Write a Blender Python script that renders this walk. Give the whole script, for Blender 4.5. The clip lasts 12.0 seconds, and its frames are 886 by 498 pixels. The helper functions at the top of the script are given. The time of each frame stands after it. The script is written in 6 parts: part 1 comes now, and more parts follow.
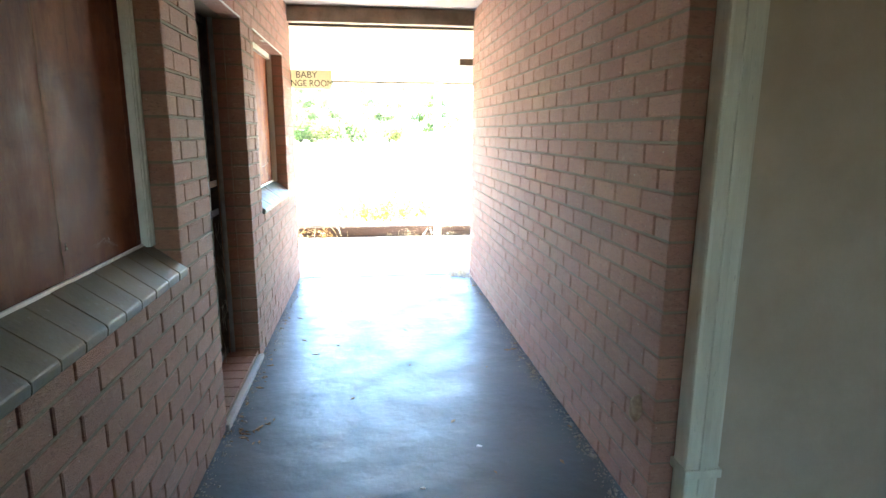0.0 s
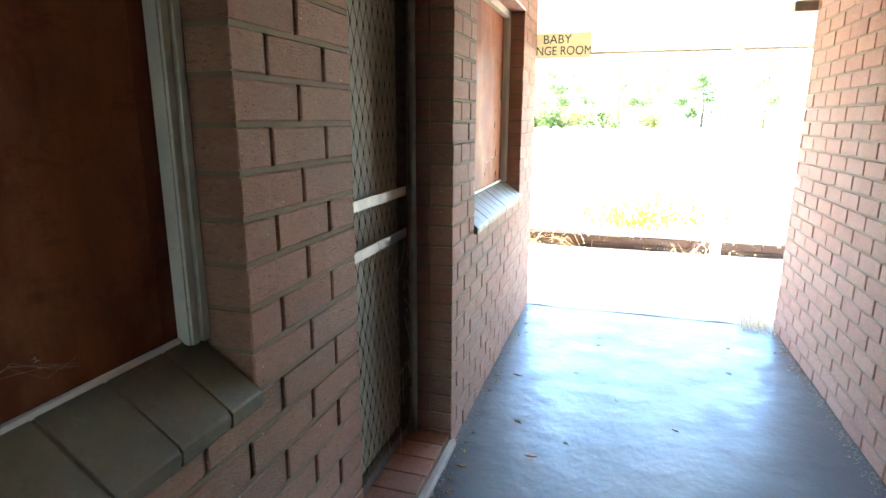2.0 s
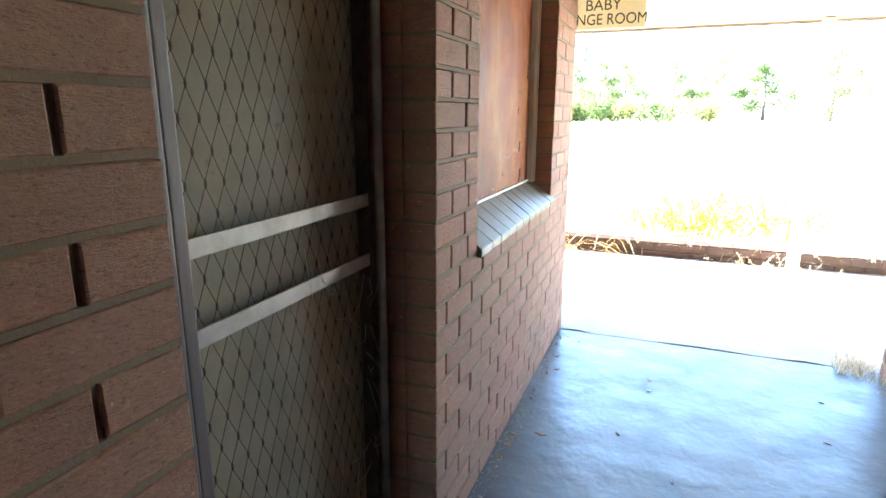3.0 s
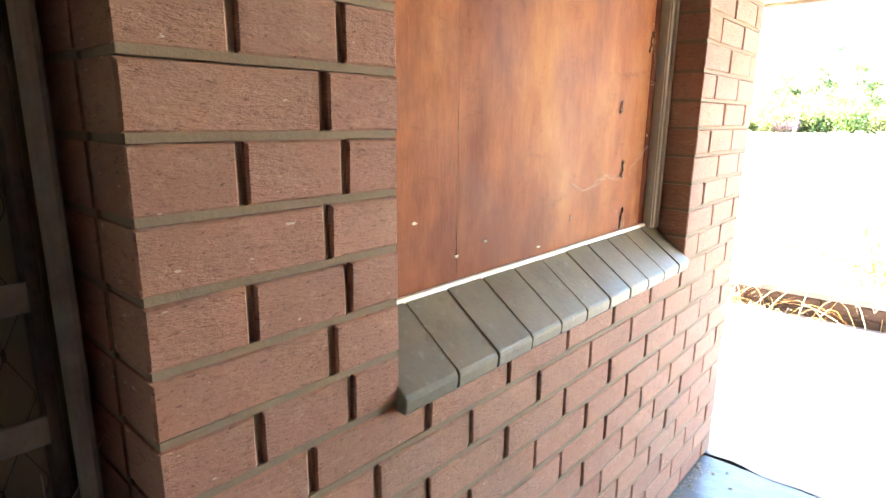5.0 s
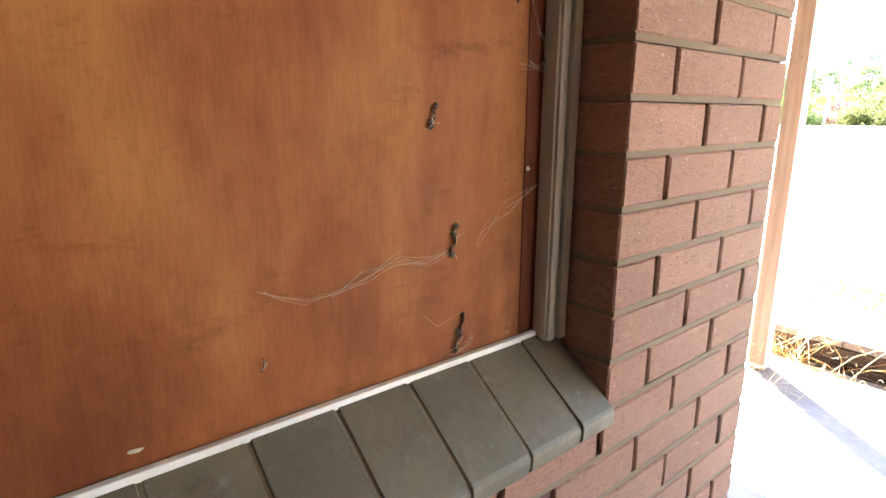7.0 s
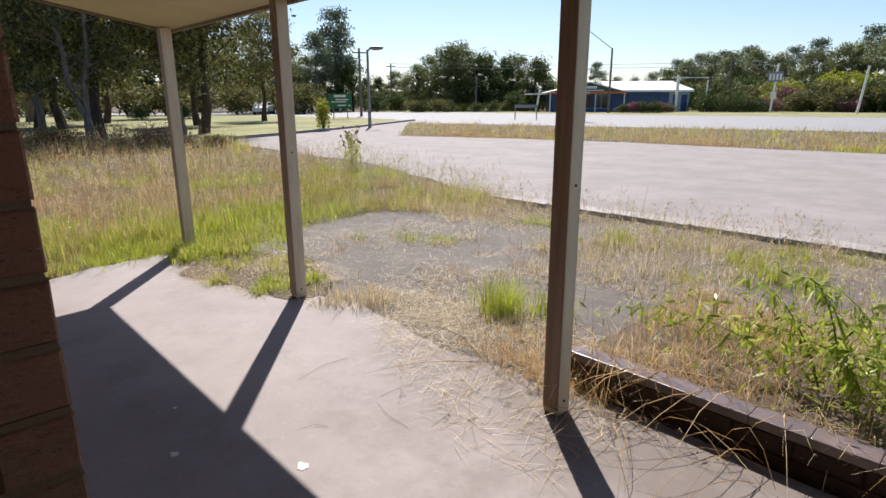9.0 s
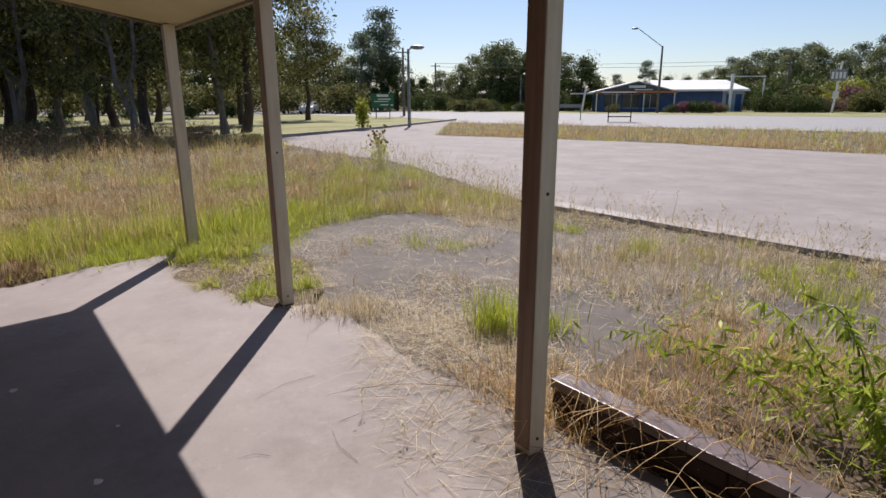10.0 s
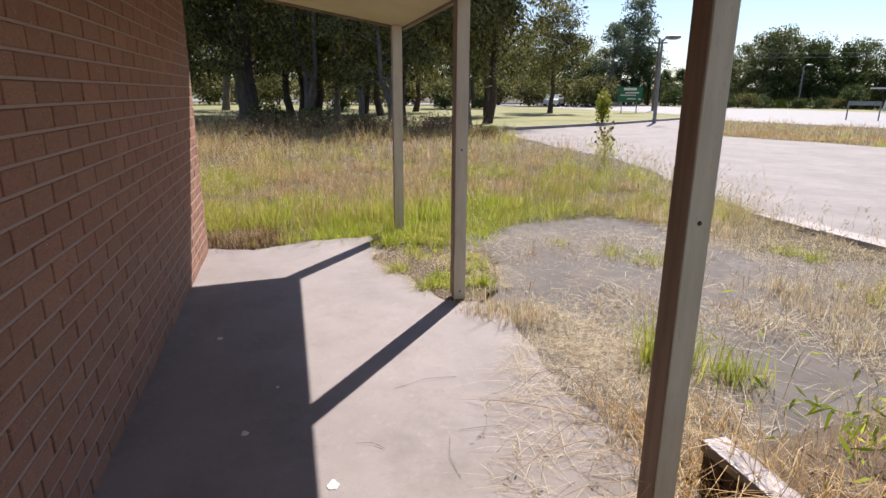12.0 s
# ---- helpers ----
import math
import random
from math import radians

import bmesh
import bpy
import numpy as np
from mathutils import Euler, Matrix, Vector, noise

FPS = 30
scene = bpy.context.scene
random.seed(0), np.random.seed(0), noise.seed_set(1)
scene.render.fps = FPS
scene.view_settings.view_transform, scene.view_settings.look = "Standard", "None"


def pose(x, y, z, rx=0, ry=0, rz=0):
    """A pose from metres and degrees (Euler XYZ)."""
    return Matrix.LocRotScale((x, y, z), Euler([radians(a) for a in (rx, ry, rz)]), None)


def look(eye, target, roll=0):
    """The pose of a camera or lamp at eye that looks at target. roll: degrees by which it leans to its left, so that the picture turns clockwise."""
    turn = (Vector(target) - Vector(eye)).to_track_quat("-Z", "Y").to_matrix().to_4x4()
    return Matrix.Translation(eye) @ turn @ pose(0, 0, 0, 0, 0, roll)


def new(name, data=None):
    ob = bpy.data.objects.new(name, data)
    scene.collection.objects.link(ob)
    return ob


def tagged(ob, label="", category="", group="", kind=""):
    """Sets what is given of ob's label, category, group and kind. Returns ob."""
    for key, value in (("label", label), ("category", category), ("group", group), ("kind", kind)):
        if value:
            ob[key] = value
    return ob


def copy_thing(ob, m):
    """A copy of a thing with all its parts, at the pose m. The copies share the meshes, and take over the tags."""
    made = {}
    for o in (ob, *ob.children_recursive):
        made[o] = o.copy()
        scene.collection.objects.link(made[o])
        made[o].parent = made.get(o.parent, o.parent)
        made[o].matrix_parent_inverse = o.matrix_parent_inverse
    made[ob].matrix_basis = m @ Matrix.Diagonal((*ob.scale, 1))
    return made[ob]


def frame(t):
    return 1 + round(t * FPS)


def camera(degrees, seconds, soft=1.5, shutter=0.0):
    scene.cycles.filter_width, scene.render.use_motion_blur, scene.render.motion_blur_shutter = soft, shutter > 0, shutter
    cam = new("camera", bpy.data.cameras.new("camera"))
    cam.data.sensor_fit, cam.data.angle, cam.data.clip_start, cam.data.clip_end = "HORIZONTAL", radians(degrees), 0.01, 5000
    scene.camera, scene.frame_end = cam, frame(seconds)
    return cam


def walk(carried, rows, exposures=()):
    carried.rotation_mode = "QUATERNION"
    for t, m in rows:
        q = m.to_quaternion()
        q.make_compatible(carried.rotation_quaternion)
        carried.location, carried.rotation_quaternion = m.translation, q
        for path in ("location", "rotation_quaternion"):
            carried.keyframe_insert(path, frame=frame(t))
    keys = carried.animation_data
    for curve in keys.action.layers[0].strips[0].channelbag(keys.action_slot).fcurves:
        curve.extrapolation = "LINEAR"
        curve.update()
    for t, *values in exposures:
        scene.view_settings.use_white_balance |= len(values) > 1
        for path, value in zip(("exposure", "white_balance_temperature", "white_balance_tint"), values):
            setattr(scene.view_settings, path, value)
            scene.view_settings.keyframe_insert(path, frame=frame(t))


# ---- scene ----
cam = camera(75.8, 12.0)
PATH = [
    (0, (0.755, 0.132, 1.487), (1.002, 2.076, 1.088), 0.3),
    (0.5, (0.721, 0.44, 1.505), (0.665, 2.393, 1.08), 0.2),
    (1, (0.725, 0.824, 1.488), (0.444, 2.756, 1.053), -0.0),
    (1.5, (0.668, 1.209, 1.474), (0.187, 3.099, 1.031), 0.0),
    (2, (0.651, 1.589, 1.47), (0.078, 3.453, 1.023), 0.2),
    (2.5, (0.653, 2.003, 1.454), (0.034, 3.848, 0.992), 0.1),
    (3, (0.612, 2.366, 1.424), (-0.11, 4.171, 0.955), 0.1),
    (3.2, (0.593, 2.509, 1.432), (-0.175, 4.296, 0.965), -0.0),
    (4.8, (0.623, 3.507, 1.382), (-0.662, 4.974, 0.94), 0.4),
    (5, (0.618, 3.629, 1.395), (-0.681, 5.081, 0.946), 0.6),
    (5.5, (0.57, 3.902, 1.387), (-0.75, 5.336, 0.935), 1.0),
    (6, (0.536, 4.167, 1.392), (-0.873, 5.519, 0.96), 0.3),
    (6.5, (0.467, 4.429, 1.393), (-0.971, 5.749, 0.958), 0.9),
    (7, (0.493, 4.722, 1.435), (-0.997, 5.972, 0.967), 0.2),
    (7.5, (0.54, 5.05, 1.434), (-0.912, 6.345, 0.973), -0.1),
    (7.7, (0.567, 5.18, 1.431), (-0.884, 6.48, 0.98), -0.7),
    (9.3, (0.8, 6.112, 1.493), (-0.602, 7.442, 0.98), -0.2),
    (9.5, (0.804, 6.197, 1.496), (-0.619, 7.506, 0.986), -0.3),
    (10, (0.788, 6.45, 1.464), (-0.718, 7.665, 0.96), -0.2),
    (10.5, (0.747, 6.663, 1.474), (-0.82, 7.801, 0.973), -0.1),
    (11, (0.735, 6.737, 1.493), (-0.938, 7.71, 0.992), 0.4),
    (11.5, (0.768, 6.824, 1.495), (-1.046, 7.496, 0.985), 0.3),
    (12, (0.835, 6.879, 1.507), (-1.027, 7.384, 0.978), 0.4),
]
EXPOSURE = [(0.0, 6.2, 5750, 1), (0.7, 5.97, 5750, 1), (1.5, 6.02, 5750, 1), (2.5, 6.02, 5800, 1), (3.2, 5.7, 5850, 2), (4.8, 6.35, 6250, 4), (5.5, 5.7, 6250, 6), (6.0, 5.32, 6250, 7),
            (6.5, 5.2, 6200, 8), (7.7, 4.6, 6200, 8), (8.9, 0.9, 6300, 13), (9.3, 0.33, 6400, 17), (10.5, 0.33, 6400, 17), (11.5, 0.5, 6400, 17), (12.0, 0.75, 6400, 17)]
walk(cam, [(t, look(eye, target, roll)) for t, eye, target, roll in PATH], EXPOSURE)

# ---- light and exposure ----
SUN_YAW, SUN_HEIGHT = 50.5, 48.1
world = bpy.data.worlds.new("world")
scene.world = world
world.use_nodes = True
sky = world.node_tree.nodes.new("ShaderNodeTexSky")
sky.sky_type, sky.sun_disc = "NISHITA", False
sky.sun_elevation, sky.sun_rotation = radians(SUN_HEIGHT), radians(360 - SUN_YAW)
sky.air_density, sky.dust_density, sky.ozone_density = 1.0, 0.5, 4.0
world.node_tree.links.new(sky.outputs[0], world.node_tree.nodes["Background"].inputs[0])
world.node_tree.nodes["Background"].inputs[1].default_value = 0.082
sun = new("sun", bpy.data.lights.new("sun", "SUN"))
sun.data.energy, sun.data.angle, sun.data.color = 5.0, radians(0.5), (1.0, 0.95, 0.87)
sun.matrix_world = look((-math.sin(radians(SUN_YAW)) * 30, math.cos(radians(SUN_YAW)) * 30, math.tan(radians(SUN_HEIGHT)) * 30), (0, 0, 0))


# ---- materials ----
class Nodes:
    """Short hand for building one node material."""

    def __init__(self, name, rough=0.7, metal=0.0):
        self.m = bpy.data.materials.new(name)
        self.m.use_nodes = True
        self.t = self.m.node_tree
        self.b = self.t.nodes["Principled BSDF"]
        self.b.inputs["Roughness"].default_value = rough
        self.b.inputs["Metallic"].default_value = metal
        self.geo = self.t.nodes.new("ShaderNodeTexCoord")

    def put(self, socket, value):
        if isinstance(value, bpy.types.NodeSocket):
            self.t.links.new(value, socket)
        else:
            socket.default_value = value

    def noise(self, scale, detail=4.0, rough=0.6, stretch=(1, 1, 1), object_space=False):
        n = self.t.nodes.new("ShaderNodeTexNoise")
        n.inputs["Scale"].default_value, n.inputs["Detail"].default_value, n.inputs["Roughness"].default_value = scale, detail, rough
        m = self.t.nodes.new("ShaderNodeMapping")
        m.inputs["Scale"].default_value = stretch
        if object_space:
            self.t.links.new(self.geo.outputs["Object"], m.inputs["Vector"])
        else:
            g = self.t.nodes.new("ShaderNodeNewGeometry")
            self.t.links.new(g.outputs["Position"], m.inputs["Vector"])
        self.t.links.new(m.outputs[0], n.inputs["Vector"])
        return n.outputs["Fac"]

    def spots(self, scale, lo, hi):
        v = self.t.nodes.new("ShaderNodeTexVoronoi")
        v.inputs["Scale"].default_value = scale
        g = self.t.nodes.new("ShaderNodeNewGeometry")
        self.t.links.new(g.outputs["Position"], v.inputs["Vector"])
        return self.ramp(v.outputs["Distance"], [(lo, (1, 1, 1)), (hi, (0, 0, 0))])

    def ramp(self, fac, stops):
        r = self.t.nodes.new("ShaderNodeValToRGB")
        self.t.links.new(fac, r.inputs[0])
        e = r.color_ramp.elements
        while len(e) < len(stops):
            e.new(0.5)
        for el, (p, c) in zip(e, stops):
            el.position, el.color = p, (*c, 1)
        return r.outputs[0]

    def mix(self, fac, a, b, kind="MIX"):
        x = self.t.nodes.new("ShaderNodeMix")
        x.data_type, x.blend_type = "RGBA", kind
        self.put(x.inputs[0], fac)
        self.put(x.inputs[6], a if isinstance(a, bpy.types.NodeSocket) else (*a, 1))
        self.put(x.inputs[7], b if isinstance(b, bpy.types.NodeSocket) else (*b, 1))
        return x.outputs[2]

    def math(self, op, a, b):
        x = self.t.nodes.new("ShaderNodeMath")
        x.operation = op
        self.put(x.inputs[0], a)
        self.put(x.inputs[1], b)
        return x.outputs[0]

    def random(self):
        """One value a piece, whether the piece is an object or an island of a joined mesh."""
        o = self.t.nodes.new("ShaderNodeObjectInfo")
        g = self.t.nodes.new("ShaderNodeNewGeometry")
        return self.math("FRACT", self.math("ADD", o.outputs["Random"], g.outputs["Random Per Island"]), 0.0)

    def color(self, c):
        self.put(self.b.inputs["Base Color"], c if isinstance(c, bpy.types.NodeSocket) else (*c, 1))
        return self

    def rough(self, r):
        self.put(self.b.inputs["Roughness"], r)
        return self

    def bump(self, height, depth=0.002, strength=0.8):
        n = self.t.nodes.new("ShaderNodeBump")
        n.inputs["Distance"].default_value, n.inputs["Strength"].default_value = depth, strength
        self.t.links.new(height, n.inputs["Height"])
        self.t.links.new(n.outputs[0], self.b.inputs["Normal"])
        return self


def brick_material(name, dark, mid, light):
    n = Nodes(name, 0.85)
    base = n.ramp(n.random(), [(0.0, dark), (0.3, mid), (0.78, mid), (1.0, light)])
    cloud = n.noise(7, 5, 0.65, (1, 1, 1.6))
    c = n.mix(n.ramp(cloud, [(0.35, (0, 0, 0)), (0.7, (0.4, 0.4, 0.4))]), base, tuple(x * 0.74 for x in mid))
    grime = n.noise(1.5, 4, 0.6)
    c = n.mix(n.ramp(grime, [(0.42, (0, 0, 0)), (0.66, (0.5, 0.5, 0.5))]), c, (mid[0] * 0.78, mid[1] * 1.05, mid[2] * 1.02))
    drag = n.noise(30, 5, 0.75, (1, 1, 3.4))
    c = n.mix(n.ramp(drag, [(0.54, (0, 0, 0)), (0.68, (0.6, 0.6, 0.6))]), c, tuple(x * 0.5 for x in mid))
    scuff = n.noise(21, 6, 0.8, (1, 1, 2.0))
    c = n.mix(n.ramp(scuff, [(0.54, (0, 0, 0)), (0.7, (0.65, 0.65, 0.65))]), c, (mid[0] * 1.25, mid[1] * 1.5, mid[2] * 1.55))
    pit = n.noise(75, 3, 0.7, (1, 1, 2.4))
    c = n.mix(n.ramp(pit, [(0.6, (0, 0, 0)), (0.7, (0.8, 0.8, 0.8))]), c, tuple(x * 0.3 for x in mid))
    fleck = n.noise(48, 2, 0.5, (1, 1, 2.2))
    c = n.mix(n.ramp(fleck, [(0.71, (0, 0, 0)), (0.76, (0.75, 0.75, 0.75))]), c, (0.5, 0.4, 0.31))
    n.color(c)
    relief = n.math("SUBTRACT", n.math("ADD", n.noise(60, 5, 0.75, (1, 1, 2.4)), n.math("MULTIPLY", n.noise(14, 3), 0.8)), n.math("MULTIPLY", pit, 0.8))
    return n.bump(relief, 0.0045, 0.9).m


BRICK = brick_material("red_brown_brick", (0.26, 0.118, 0.075), (0.297, 0.14, 0.089), (0.35, 0.176, 0.113))

n = Nodes("mortar", 0.95)
n.color(n.mix(n.noise(9, 4), (0.155, 0.107, 0.065), (0.215, 0.153, 0.096)))
MORTAR = n.bump(n.noise(120, 4, 0.8), 0.003).m

n = Nodes("tan_mortar", 0.95)
n.color(n.mix(n.noise(9, 4), (0.165, 0.118, 0.075), (0.225, 0.165, 0.108)))
MORTAR_TAN = n.bump(n.noise(120, 4, 0.8), 0.003).m

# Paler than the passage mortar; only the front wall has it.
n = Nodes("pale_front_mortar", 0.95)
n.color(n.mix(n.noise(9, 4), (0.29, 0.2, 0.165), (0.39, 0.29, 0.24)))
MORTAR_PALE = n.bump(n.noise(120, 4, 0.8), 0.003).m

n = Nodes("glazed_sill_tile", 0.5)
n.b.inputs["Specular IOR Level"].default_value = 0.35
c = n.mix(n.ramp(n.noise(5, 5, 0.7), [(0.35, (0, 0, 0)), (0.7, (1, 1, 1))]), (0.105, 0.086, 0.052), (0.178, 0.148, 0.094))
c = n.mix(n.ramp(n.noise(42, 4, 0.7), [(0.6, (0, 0, 0)), (0.72, (0.7, 0.7, 0.7))]), c, (0.2, 0.185, 0.155))
c = n.mix(n.math("MULTIPLY", n.random(), 0.3), c, (0.085, 0.08, 0.07))
c = n.mix(n.ramp(n.noise(14, 6, 0.8), [(0.56, (0, 0, 0)), (0.7, (0.55, 0.55, 0.55))]), c, (0.07, 0.056, 0.035))
n.color(c).rough(n.ramp(n.noise(20), [(0.3, (0.42, 0.42, 0.42)), (0.7, (0.62, 0.62, 0.62))]))
SILL = n.bump(n.noise(60, 4), 0.0012).m

n = Nodes("mossy_grout", 0.95)
n.color(n.mix(n.noise(30, 4), (0.095, 0.073, 0.04), (0.17, 0.135, 0.077)))
GROUT = n.bump(n.noise(150, 3), 0.002).m


def ply_material(name, a, b, c0, gloss, r0, r1):
    n = Nodes(name, 0.42)
    n.b.inputs["Specular IOR Level"].default_value = gloss
    broad = n.noise(1.9, 6, 0.6, (1, 1.7, 0.75))
    c = n.ramp(broad, [(0.36, a), (0.48, b), (0.62, c0)])
    veil = n.noise(3.6, 7, 0.72, (1, 1.4, 0.9))
    c = n.mix(n.ramp(veil, [(0.48, (0, 0, 0)), (0.68, (0.55, 0.55, 0.55))]), c, tuple(x * 0.8 for x in a))
    grain = n.noise(14, 6, 0.75, (1, 3.0, 0.5))
    c = n.mix(n.ramp(grain, [(0.5, (0, 0, 0)), (0.85, (0.28, 0.28, 0.28))]), c, tuple(x * 0.6 for x in a))
    smear = n.noise(7, 6, 0.78, (1, 0.7, 2.2))
    c = n.mix(n.ramp(smear, [(0.57, (0, 0, 0)), (0.7, (0.45, 0.45, 0.45))]), c, tuple(x * 0.5 for x in a))
    c = n.mix(n.ramp(n.noise(3.2, 5, 0.7, (1, 3, 0.12)), [(0.62, (0, 0, 0)), (0.66, (0.3, 0.3, 0.3)), (0.7, (0, 0, 0))]), c, tuple(x * 0.4 for x in a))
    c = n.mix(n.ramp(n.noise(5, 4, 0.6, (1, 2.2, 0.15)), [(0.67, (0, 0, 0)), (0.75, (0.3, 0.3, 0.3))]), c, tuple(min(0.5, x * 1.5 + 0.03) for x in c0))
    c = n.mix(n.ramp(n.noise(65, 4, 0.75), [(0.56, (0, 0, 0)), (0.72, (0.3, 0.3, 0.3))]), c, tuple(x * 0.6 for x in b))
    c = n.mix(n.ramp(n.noise(26, 5, 0.8), [(0.69, (0, 0, 0)), (0.77, (0.5, 0.5, 0.5))]), c, tuple(min(0.45, x * 1.7 + 0.04) for x in b))
    n.color(c).rough(n.ramp(n.noise(7, 4), [(0.3, (r0, r0, r0)), (0.7, (r1, r1, r1))]))
    return n.bump(n.noise(40, 5, 0.7, (1, 2, 0.5)), 0.0012).m


PLY_WARM = ply_material("varnished_plywood", (0.155, 0.042, 0.017), (0.25, 0.081, 0.026), (0.345, 0.14, 0.042), 0.12, 0.55, 0.72)
# Redder, darker copy of the varnished ply: window_1's weaker light painted in.
PLY_RED_SHADED = ply_material("shaded_red_plywood", (0.085, 0.018, 0.009), (0.14, 0.038, 0.014), (0.24, 0.09, 0.036), 0.08, 0.5, 0.7)
PLY_EDGE = ply_material("ply_edge_stain_and_shade", (0.09, 0.024, 0.014), (0.125, 0.036, 0.018), (0.17, 0.052, 0.022), 0.08, 0.55, 0.75)


def concrete_material(name, a, b, stain, r0, r1, stained=0.75, wave=0.5, deep=0.006, patches=2.2):
    n = Nodes(name, 0.6)
    c = n.mix(n.ramp(n.noise(0.9, 6, 0.65), [(0.35, (0, 0, 0)), (0.68, (1, 1, 1))]), a, b)
    c = n.mix(n.ramp(n.noise(2.6, 7, 0.75), [(0.52, (0, 0, 0)), (0.72, (stained, stained, stained))]), c, stain)
    c = n.mix(n.ramp(n.noise(80, 3, 0.7), [(0.58, (0, 0, 0)), (0.75, (0.4, 0.4, 0.4))]), c, tuple(x * 0.55 for x in a))
    n.color(c).rough(n.ramp(n.noise(patches, 8, 0.75), [(0.38, (r0, r0, r0)), (0.66, (r1, r1, r1))]))
    return n.bump(n.math("ADD", n.noise(4, 4, 0.55), n.math("MULTIPLY", n.noise(130, 3), 0.05)), deep, wave).m


# Base tones much darker and bluer than the outside slabs.
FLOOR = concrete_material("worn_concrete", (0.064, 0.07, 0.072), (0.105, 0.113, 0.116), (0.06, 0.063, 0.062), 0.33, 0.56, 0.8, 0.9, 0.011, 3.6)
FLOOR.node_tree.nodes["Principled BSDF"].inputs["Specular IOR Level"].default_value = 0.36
PAVING = concrete_material("sunned_concrete", (0.265, 0.23, 0.207), (0.345, 0.3, 0.272), (0.19, 0.162, 0.142), 0.6, 0.8)

n = Nodes("soiled_slab", 0.75)
spread = n.t.nodes.new("ShaderNodeVectorMath")
spread.operation = "DISTANCE"
n.t.links.new(n.geo.outputs["Object"], spread.inputs[0])
spread.inputs[1].default_value = (-0.3, 8.75, 0.0)
soil = n.math("ADD", n.math("MULTIPLY", spread.outputs["Value"], 0.3), n.math("MULTIPLY", n.noise(3.2, 6, 0.7), 0.75))
c = n.mix(n.ramp(n.noise(0.9, 6, 0.65), [(0.35, (0, 0, 0)), (0.68, (1, 1, 1))]), (0.225, 0.193, 0.18), (0.305, 0.264, 0.247))
c = n.mix(n.ramp(n.noise(2.6, 7, 0.75), [(0.5, (0, 0, 0)), (0.74, (0.6, 0.6, 0.6))]), c, (0.165, 0.138, 0.126))
c = n.mix(n.ramp(n.noise(11, 6, 0.8), [(0.55, (0, 0, 0)), (0.72, (0.45, 0.45, 0.45))]), c, (0.38, 0.33, 0.31))
c = n.mix(n.ramp(n.noise(80, 3, 0.7), [(0.58, (0, 0, 0)), (0.75, (0.4, 0.4, 0.4))]), c, (0.12, 0.1, 0.092))
c = n.mix(n.ramp(soil, [(0.58, (0.78, 0.78, 0.78)), (0.92, (0, 0, 0))]), c, (0.115, 0.09, 0.068))
n.color(c)
SLAB = n.bump(n.math("ADD", n.noise(5, 4), n.math("MULTIPLY", n.noise(130, 3), 0.15)), 0.006, 0.5).m
ROAD = concrete_material("pale_asphalt", (0.205, 0.178, 0.163), (0.275, 0.241, 0.222), (0.155, 0.132, 0.117), 0.8, 0.9, 0.6, 0.9, 0.012)
HIGHWAY = concrete_material("grey_highway", (0.22, 0.215, 0.21), (0.27, 0.262, 0.255), (0.18, 0.175, 0.17), 0.7, 0.85)
PAD = concrete_material("weathered_asphalt", (0.075, 0.062, 0.051), (0.125, 0.105, 0.087), (0.22, 0.17, 0.12), 0.8, 0.9, 0.8, 0.9, 0.01, 5.0)


def plain(name, a, b, rough=0.7, scale=8, metal=0.0, bump=0.001, stretch=(1, 1, 1), dirt=None):
    n = Nodes(name, rough, metal)
    c = n.mix(n.ramp(n.noise(scale, 5, 0.65, stretch), [(0.35, (0, 0, 0)), (0.68, (1, 1, 1))]), a, b)
    if dirt:
        c = n.mix(n.ramp(n.noise(scale * 4, 5, 0.75, stretch), [(0.6, (0, 0, 0)), (0.72, (0.8, 0.8, 0.8))]), c, dirt)
    n.color(c)
    return n.bump(n.noise(scale * 7, 4, 0.7, stretch), bump).m


CREAM = plain("cream_paint", (0.56, 0.5, 0.37), (0.68, 0.62, 0.48), 0.6, 5, 0, 0.001, (4, 4, 0.6), (0.3, 0.25, 0.18))
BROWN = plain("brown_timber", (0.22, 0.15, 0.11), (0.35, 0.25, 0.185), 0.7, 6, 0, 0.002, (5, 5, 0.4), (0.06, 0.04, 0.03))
FASCIA = plain("weathered_fascia", (0.16, 0.125, 0.09), (0.27, 0.22, 0.165), 0.75, 6, 0, 0.002, (1, 1, 1), (0.08, 0.06, 0.045))
SOFFIT = plain("cream_soffit", (0.45, 0.39, 0.27), (0.54, 0.475, 0.34), 0.7, 1.5, 0, 0.0006, (1, 1, 1), (0.45, 0.37, 0.24))
RENDER = plain("beige_render", (0.4, 0.305, 0.21), (0.47, 0.365, 0.255), 0.8, 2.5, 0, 0.002)
# Colour darkened to cut the light bounced onto sills and boards.
CEILING = plain("dimmed_ceiling_paint", (0.3, 0.28, 0.25), (0.38, 0.355, 0.32), 0.7, 2)
FRAME = plain("dull_window_frame", (0.4, 0.35, 0.27), (0.52, 0.46, 0.36), 0.5, 7, 0.0, 0.0006, (2, 2, 0.5))
BEAD = plain("white_bead", (0.66, 0.62, 0.56), (0.78, 0.74, 0.68), 0.5, 12)
STEEL = plain("galvanised_steel", (0.25, 0.235, 0.21), (0.38, 0.355, 0.32), 0.55, 14, 0.5, 0.0006, (1, 1, 1), (0.22, 0.16, 0.11))
STRAP = plain("pale_steel_strap", (0.5, 0.46, 0.38), (0.6, 0.56, 0.47), 0.5, 16, 0.2, 0.0006, (1, 1, 1), (0.3, 0.2, 0.12))
